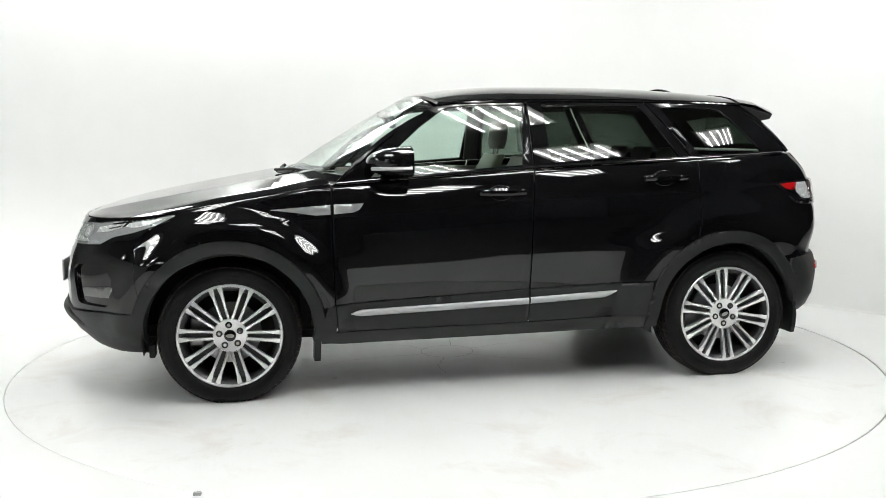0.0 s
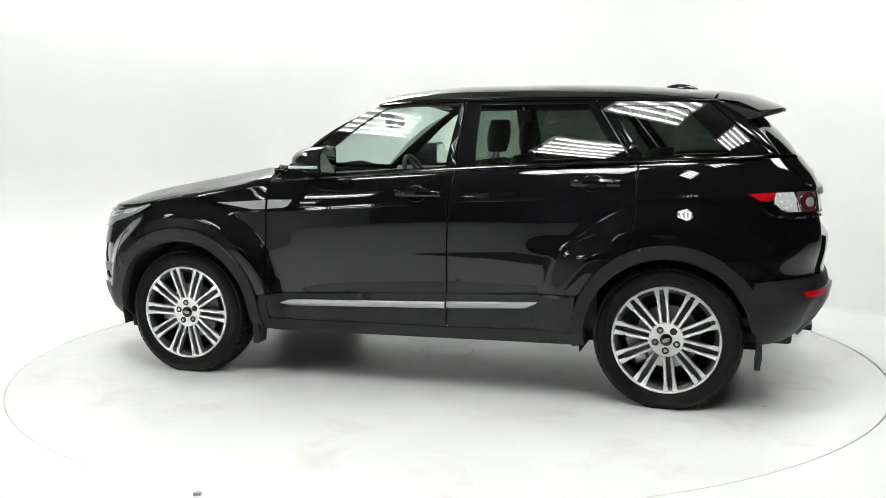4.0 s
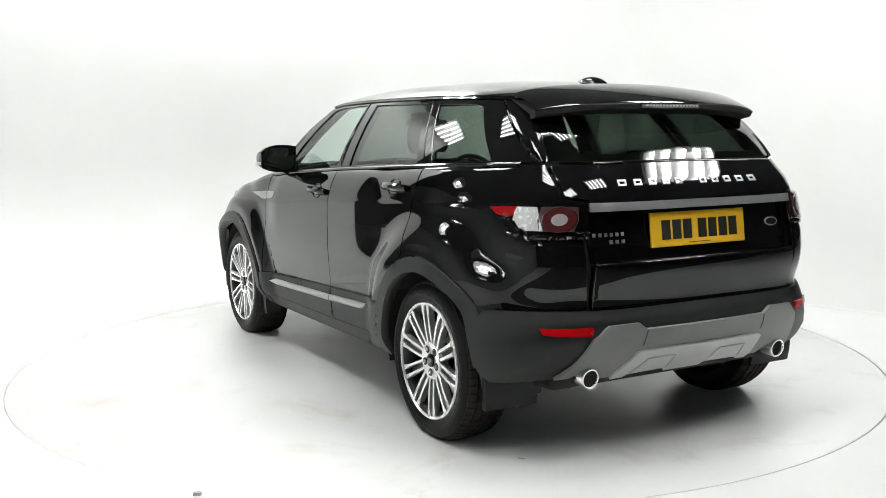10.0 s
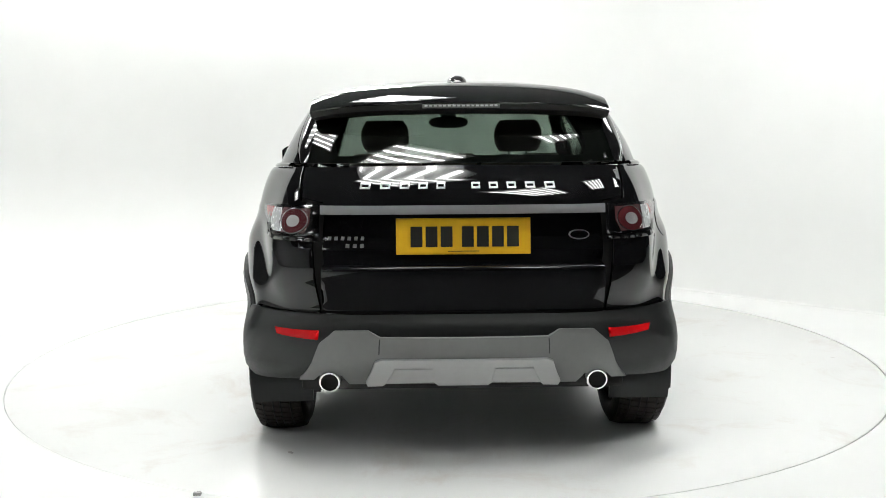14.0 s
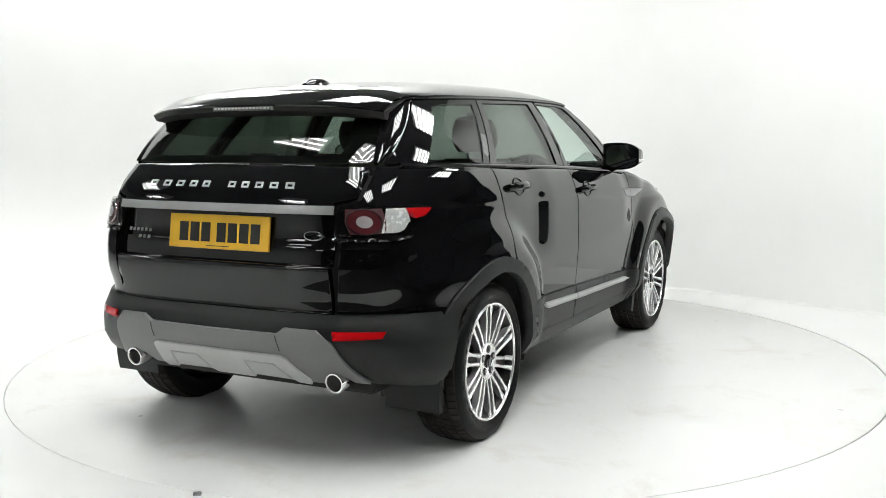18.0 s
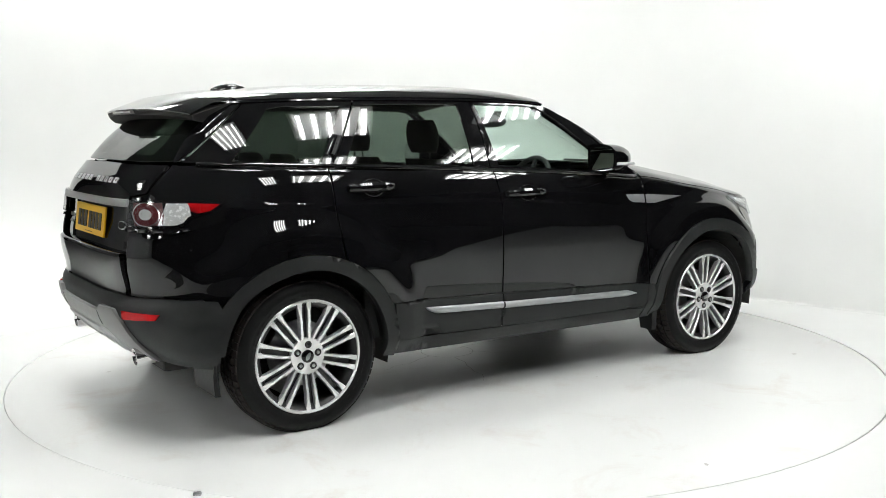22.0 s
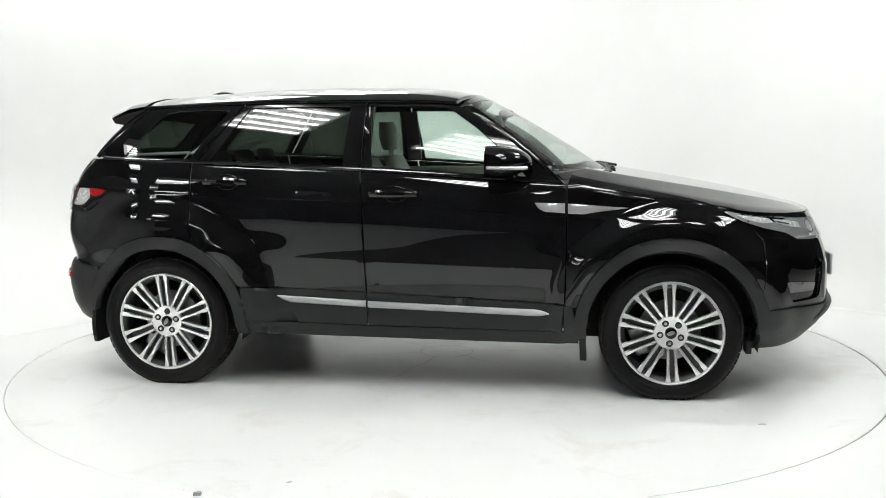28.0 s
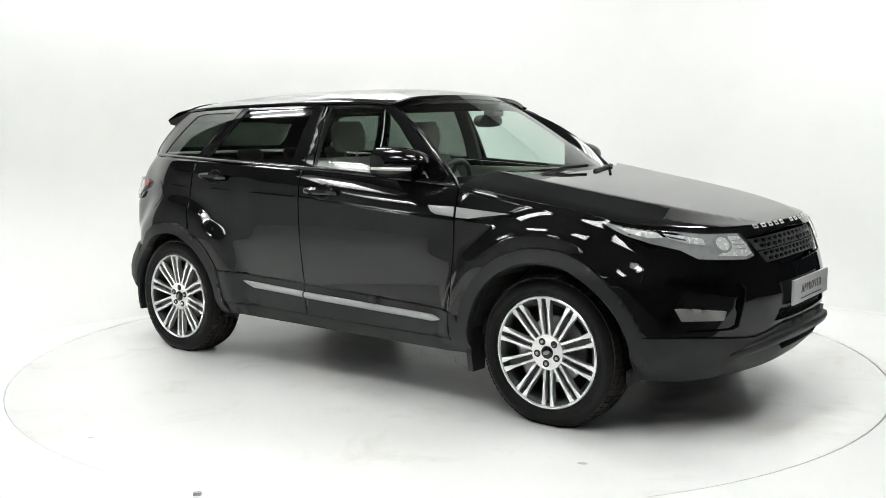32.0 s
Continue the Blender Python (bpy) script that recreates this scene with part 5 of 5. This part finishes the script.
def cabin(car):
    """Seats, dashboard, wheel and linings seen through the glass."""
    sheet("headliner", lambda x, y: roof(x, y) + Vector((0, 0, -0.035)), [(1.50, 0.52), (-0.18, 0.50), (-0.18, -0.50), (1.50, -0.52)], HEADLINER, car, step=0.12, thick=0, gap=0)
    for sg in (1, -1):
        for x0, x1 in ((1.02, 1.11),):
            bm = bmesh.new()
            loft(bm, [[glasshouse(x, z, sg) + Vector((0, -sg * d, 0)) for x, d in ((x0, 0.025), (x1, 0.025), (x1, 0.06), (x0, 0.06))] for z in (1.16, 1.3, 1.48)], close=True, caps=True)
            part("b_pillar_lining", bm, TRIM_DARK, car)
        bm = box(bmesh.new(), (0.40, sg * 0.765 - 0.02, 0.75), (2.0, sg * 0.765 + 0.02, 1.115), 0.015)
        part("door_lining", bm, TRIM_CREAM, car)

    def seat(x, y, w, rear=False):
        rows = []
        top = 1.20 if not rear else 1.17
        for k in range(9):
            t = k / 8
            z = 0.62 + (top - 0.62) * t
            xx = x - 0.26 * t ** 1.1
            ww = w * (1 - 0.22 * t ** 3)
            th = 0.13 - 0.05 * t
            row = []
            for a in np.linspace(0, 2 * math.pi, 16, endpoint=False):
                c, s = math.cos(a), math.sin(a)
                row.append(Vector((xx + th / 2 * abs(s) ** 0.6 * (1 if s > 0 else -1), y + ww * abs(c) ** 0.5 * (1 if c > 0 else -1), z)))
            rows.append(row)
        back = smooth(part("seat", loft(bmesh.new(), rows, close=True, caps=True), TRIM_CREAM, car, "cream leather seat"), 50)
        part("cushion", box(bmesh.new(), (x - 0.02, y - w, 0.50), (x + 0.46, y + w, 0.66), 0.04), TRIM_CREAM, back)
        for hy in ([y] if not rear else [y - 0.40, y, y + 0.40]):
            bm = bmesh.new()
            rows = []
            for k in range(7):
                t = k / 6
                z = top + (0.0 + 0.075 * t if rear else 0.035 + 0.175 * t)
                f = math.sin(math.pi * (0.13 + 0.75 * t)) ** 0.28
                xx = x - 0.275 - 0.02 * t
                rows.append([Vector((xx + 0.05 * f * math.sin(a), hy + (0.10 if rear else 0.135) * f * abs(math.cos(a)) ** 0.6 * (1 if math.cos(a) > 0 else -1), z)) for a in np.linspace(0, 2 * math.pi, 14, endpoint=False)])
            smooth(part("headrest", loft(bm, rows, close=True, caps=True), TRIM_CREAM, back, "cream leather headrest"), 60)
            bm = bmesh.new()
            for o in (-0.05, 0.05):
                tube(bm, [(x - 0.265, hy + o, top - 0.03), (x - 0.272, hy + o, top + 0.07)], 0.007, 6)
            part("headrest_post", bm, STEEL, back)
    seat(1.255, 0.37, 0.25)
    seat(1.255, -0.37, 0.25)
    seat(0.42, 0.0, 0.62, True)
    rows = []
    for k in range(13):
        y = -0.70 + 1.40 * k / 12
        hood = 0.035 * math.exp(-((y + 0.37) / 0.17) ** 2)
        rows.append([Vector((x, y, z)) for x, z in ((1.88, 0.70), (1.80, 0.92), (1.83, 1.035 + hood), (1.92, 1.075 + hood), (2.12, 1.085), (2.28, 1.09))])
    smooth(part("dashboard", loft(bmesh.new(), rows), TRIM_DARK, car, "charcoal dashboard"), 60)
    m = Matrix.Translation((1.70, -0.37, 1.02)) @ pose(0, 0, 0, 0, -66)
    bm = bmesh.new()
    tube(bm, [m @ Vector((0.185 * math.cos(a), 0.185 * math.sin(a), 0)) for a in np.linspace(0, 2 * math.pi, 33)], 0.015, 8, False)
    wheel = smooth(part("steering_wheel", bm, TRIM_DARK, car, "black steering wheel"), 60)
    bm = bmesh.new()
    for a in (0.0, math.pi / 2 + 0.3, -math.pi / 2 - 0.3, math.pi):
        tube(bm, [m @ Vector((0.04 * math.cos(a), 0.04 * math.sin(a), 0.02)), m @ Vector((0.18 * math.cos(a), 0.18 * math.sin(a), 0))], 0.014, 6)
    part("wheel_spokes", bm, TRIM_DARK, wheel)
    bm = bmesh.new()
    loft(bm, [[Vector((1.735 + dx * f, 0.0 + 0.125 * f * abs(math.cos(a)) ** 0.6 * (1 if math.cos(a) > 0 else -1), 1.405 + 0.036 * f * math.sin(a))) for a in np.linspace(0, 2 * math.pi, 18, endpoint=False)] for dx, f in ((-0.03, 0.9), (-0.03, 1.0), (0.01, 0.9), (0.02, 0.4))], close=True, caps=True)
    mir = smooth(part("interior_mirror", bm, TRIM_DARK, car, "black interior mirror"), 50)
    part("mirror_stalk", tube(bmesh.new(), [(1.745, 0, 1.41), (1.775, 0, 1.45)], 0.014, 6), TRIM_DARK, mir)
    part("sensor_pod", box(bmesh.new(), (1.72, -0.05, 1.43), (1.80, 0.05, 1.468), 0.015), TRIM_DARK, mir)
    part("load_cover", box(bmesh.new(), (-0.52, -0.60, 1.04), (0.10, 0.60, 1.06)), TRIM_DARK, car)
    part("cabin_floor", box(bmesh.new(), (-0.50, -0.74, 0.40), (2.24, 0.74, 0.44)), TRIM_DARK, car)


# ---- wheels ----
def build_wheel(car, x, sg, spin):
    """Alloy wheel with ten pairs of spokes; the local z axis points out of the car."""
    hub = new("wheel", bpy.data.meshes.new("wheel"))
    bm = bmesh.new()
    # barrel drawn near-black, its inner shade set by colour
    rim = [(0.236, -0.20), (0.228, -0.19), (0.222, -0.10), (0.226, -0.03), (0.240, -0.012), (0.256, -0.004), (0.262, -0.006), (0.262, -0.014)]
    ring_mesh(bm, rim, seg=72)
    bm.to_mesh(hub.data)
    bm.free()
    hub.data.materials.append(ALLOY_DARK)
    smooth(hub, 40)
    hub.parent = car
    bm = bmesh.new()
    ring_mesh(bm, [(0.244, -0.022), (0.2475, -0.008), (0.252, -0.001), (0.259, -0.001), (0.263, -0.005), (0.262, -0.016)], seg=72)
    smooth(part("rim_lip", bm, ALLOY, hub, "polished alloy rim lip"), 40)
    # tyre
    bm = bmesh.new()
    prof = [(0.252, -0.205), (0.262, -0.222), (0.285, -0.230), (0.318, -0.228), (0.340, -0.214), (0.349, -0.190), (0.3535, -0.115), (0.349, -0.040), (0.340, -0.014), (0.318, 0.002), (0.300, 0.006), (0.297, 0.004), (0.285, 0.004), (0.270, -0.002), (0.261, -0.010), (0.255, -0.020)]
    ring_mesh(bm, prof, seg=72)
    tyre = smooth(part("tyre", bm, RUBBER, hub, "black rubber tyre"), 60)
    for r0, r1, n, w in ((0.300, 0.314, 26, 0.55), (0.281, 0.288, 40, 0.5)):
        bm = bmesh.new()
        for k in range(n):
            if k % 13 in (0, 1, 7):
                continue
            a0 = 2 * math.pi * k / n
            a1 = a0 + 2 * math.pi * w / n
            zz = 0.0068 if r0 > 0.29 else 0.0052
            q = [bm.verts.new((r * math.cos(a), r * math.sin(a), z)) for r, a, z in ((r0, a0, zz), (r1, a0, zz - 0.0018), (r1, a1, zz - 0.0018), (r0, a1, zz))]
            bm.faces.new(q)
        tagged(part("sidewall_marking", bm, RUBBER, hub), kind="stuff")
    bm = bmesh.new()
    nb = 64
    for k in range(nb):
        for row, (z0, z1, dr) in enumerate(((-0.214, -0.176, 0.0), (-0.168, -0.132, 0.001), (-0.124, -0.100, 0.0015), (-0.092, -0.056, 0.001), (-0.048, -0.016, 0.0))):
            a0 = 2 * math.pi * (k + 0.12 * row) / nb
            a1 = a0 + 2 * math.pi * 0.86 / nb
            vs = []
            for z in (z0, z1):
                edge = 0.006 if (row == 0 and z == z0) or (row == 4 and z == z1) else 0.0
                for a in (a0, a1):
                    for r in (0.345 - edge, 0.3575 + dr - edge * 1.6):
                        vs.append(bm.verts.new((r * math.cos(a + 0.02 * (z + 0.1) * 10), r * math.sin(a + 0.02 * (z + 0.1) * 10), z)))
            for f in ((1, 3, 7, 5), (0, 1, 5, 4), (2, 6, 7, 3), (0, 2, 3, 1), (4, 5, 7, 6)):
                bm.faces.new([vs[i] for i in f])
    bmesh.ops.recalc_face_normals(bm, faces=bm.faces)
    tagged(part("tread", bm, TREAD, hub), kind="stuff")
    # spokes: ten pairs, one mesh shared; a bright cut face on a dark web
    SPOKE = ((0.082, 0.0072, -0.020, 0.03), (0.10, 0.0072, -0.017, 0.032), (0.16, 0.0070, -0.010, 0.032), (0.205, 0.0074, -0.007, 0.03), (0.224, 0.0105, -0.006, 0.027), (0.250, 0.0135, -0.006, 0.022))
    bm = bmesh.new()
    loft(bm, [[Vector((r, y, zz)) for y, zz in ((-w * 0.94, z - 0.005), (w * 0.94, z - 0.005), (w * 0.88, z - d), (-w * 0.88, z - d))] for r, w, z, d in SPOKE], close=True, caps=True)
    web = bpy.data.meshes.new("spoke_web")
    bm.to_mesh(web)
    bm.free()
    web.materials.append(ALLOY_MID)
    bm = bmesh.new()
    rows = []
    for r, w, z, d in SPOKE:
        rows.append([Vector((r, y, zz)) for y, zz in ((-w, z - 0.0025), (-w * 0.8, z), (w * 0.8, z), (w, z - 0.0025), (w * 0.95, z - 0.005), (-w * 0.95, z - 0.005))])
    loft(bm, rows, close=True, caps=True)
    me = bpy.data.meshes.new("spoke")
    bm.to_mesh(me)
    bm.free()
    me.materials.append(ALLOY)
    # near-black bar behind each pair paints the shade of the gap
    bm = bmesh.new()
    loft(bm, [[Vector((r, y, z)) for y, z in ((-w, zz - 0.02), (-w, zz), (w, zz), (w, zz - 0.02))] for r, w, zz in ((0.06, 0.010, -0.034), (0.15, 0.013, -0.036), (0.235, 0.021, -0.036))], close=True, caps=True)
    me2 = bpy.data.meshes.new("spoke_gap_shade")
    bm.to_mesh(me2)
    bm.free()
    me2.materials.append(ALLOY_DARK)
    for k in range(10):
        a = 36 * k
        for off in (-1, 1):
            sp = new("spoke", me)
            sp.parent = hub
            sp.matrix_basis = pose(0, 0, 0, 0, 0, a) @ pose(0, 0.0140 * off, 0, 0, 0, off * 2.0)
            wb = new("spoke_web", web)
            wb.parent = hub
            wb.matrix_basis = sp.matrix_basis.copy()
        sp = new("spoke_gap_shade", me2)
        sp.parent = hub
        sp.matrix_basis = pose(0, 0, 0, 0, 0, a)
    # hub face, nuts, cap
    bm = bmesh.new()
    ring_mesh(bm, [(0.0005, -0.022), (0.040, -0.022), (0.082, -0.019), (0.087, -0.026), (0.088, -0.06)], seg=40)
    smooth(part("hub_face", bm, ALLOY, hub), 40)
    bm = bmesh.new()
    ring_mesh(bm, [(0.0005, -0.012), (0.024, -0.013), (0.029, -0.016), (0.030, -0.022)], seg=28)
    smooth(part("centre_cap", bm, GLOSS_BLACK, hub, "black centre cap with a silver oval"), 40)
    bm = bmesh.new()
    ring_mesh(bm, [(0.0005, 0.0), (0.02, 0.0)], Matrix.Translation((0, 0, -0.0112)) @ Matrix.Diagonal((1.0, 0.5, 1, 1)), 24)
    part("cap_oval", bm, GUARD, hub)
    for k in range(5):
        a = radians(72 * k + 27)
        m = Matrix.Translation((0.054 * math.cos(a), 0.054 * math.sin(a), -0.020))
        bm = bmesh.new()
        ring_mesh(bm, [(0.0005, 0.004), (0.008, 0.004), (0.0095, -0.002), (0.0096, -0.004)], m, 6)
        part("wheel_nut", bm, STEEL if k else ALLOY_DARK, hub, "steel wheel nut")
        # flat black disc paints the shaded recess round each nut
        bm = bmesh.new()
        ring_mesh(bm, [(0.0005, 0.0016), (0.0165, 0.0016), (0.0172, 0.0)], m, 18)
        part("nut_shade_disc", bm, GLOSS_BLACK, hub)
    # brake disc and caliper
    bm = bmesh.new()
    ring_mesh(bm, [(0.07, -0.098), (0.085, -0.105), (0.155, -0.105), (0.155, -0.125)], seg=48)
    smooth(part("brake_disc", bm, STEEL, hub, "steel brake disc"), 30)
    bm = box(bmesh.new(), (-0.20, -0.075, -0.15), (-0.125, 0.075, -0.085), 0.012)
    part("brake_caliper", bm, STEEL, hub)
    bm = bmesh.new()
    ring_mesh(bm, [(0.0005, -0.19), (0.23, -0.19)], seg=36)
    part("brake_shield", bm, DARK, hub)
    ry = 0.918
    # local z out of the car, local y up
    out = Vector((0, sg, 0))
    up = Vector((0, 0, 1))
    right = up.cross(out)
    m = Matrix((right, up, out)).transposed().to_4x4()
    hub.matrix_basis = Matrix.Translation((x, sg * ry, HUB_Z)) @ m @ pose(0, 0, 0, 0, 0, spin)
    return hub


def rotate_rows(step=1.0):
    n = int(round(32.0 / step))
    return [(k * step, pose(0, 0, 0, 0, 0, TURN_START + TURN_RATE * k * step)) for k in range(n + 1)]


studio()
for la in (-3.0, -0.35, 1.75, 3.6):
    for lb in (-2.25, -0.4, 1.6) if la > 0 else (-2.25, -0.4) if la > -1 else (-1.5, 0.3, 1.7):
        lamp_bank((la + lb) * math.sqrt(0.5), (lb - la) * math.sqrt(0.5), 3.6, -45)
# unseen fill banks, added to brighten the left floor and the doors' reflections
for lx, ly in ((-4.9, -1.2), (-4.4, -4.2), (-6.9, -2.4), (-6.4, -5.6), (-4.2, -7.6), (-7.2, -8.6)):
    lamp_bank(lx, ly, 3.6, -45, louvre=0.26)
table = turntable()
car = new("car")
tagged(car, "glossy black five-door compact luxury SUV on the white turntable", "car")
build_body(car)
build_shell(car)
front_details(car)
rear_details(car)
side_details(car)
cabin(car)
for wx, wsg, spin in ((0, 1, 24), (0, -1, 58), (WHEELBASE, 1, -3), (WHEELBASE, -1, 21)):
    build_wheel(car, wx, wsg, spin)


def motions():
    # the car's parts are drawn in its own plan; lay that plan on the turntable's axis
    for ob in car.children:
        ob.matrix_basis = Matrix.Translation((-AXLE_X, -AXLE_Y, 0)) @ ob.matrix_basis
    walk(car, rotate_rows())
    walk(table, rotate_rows())


motions()
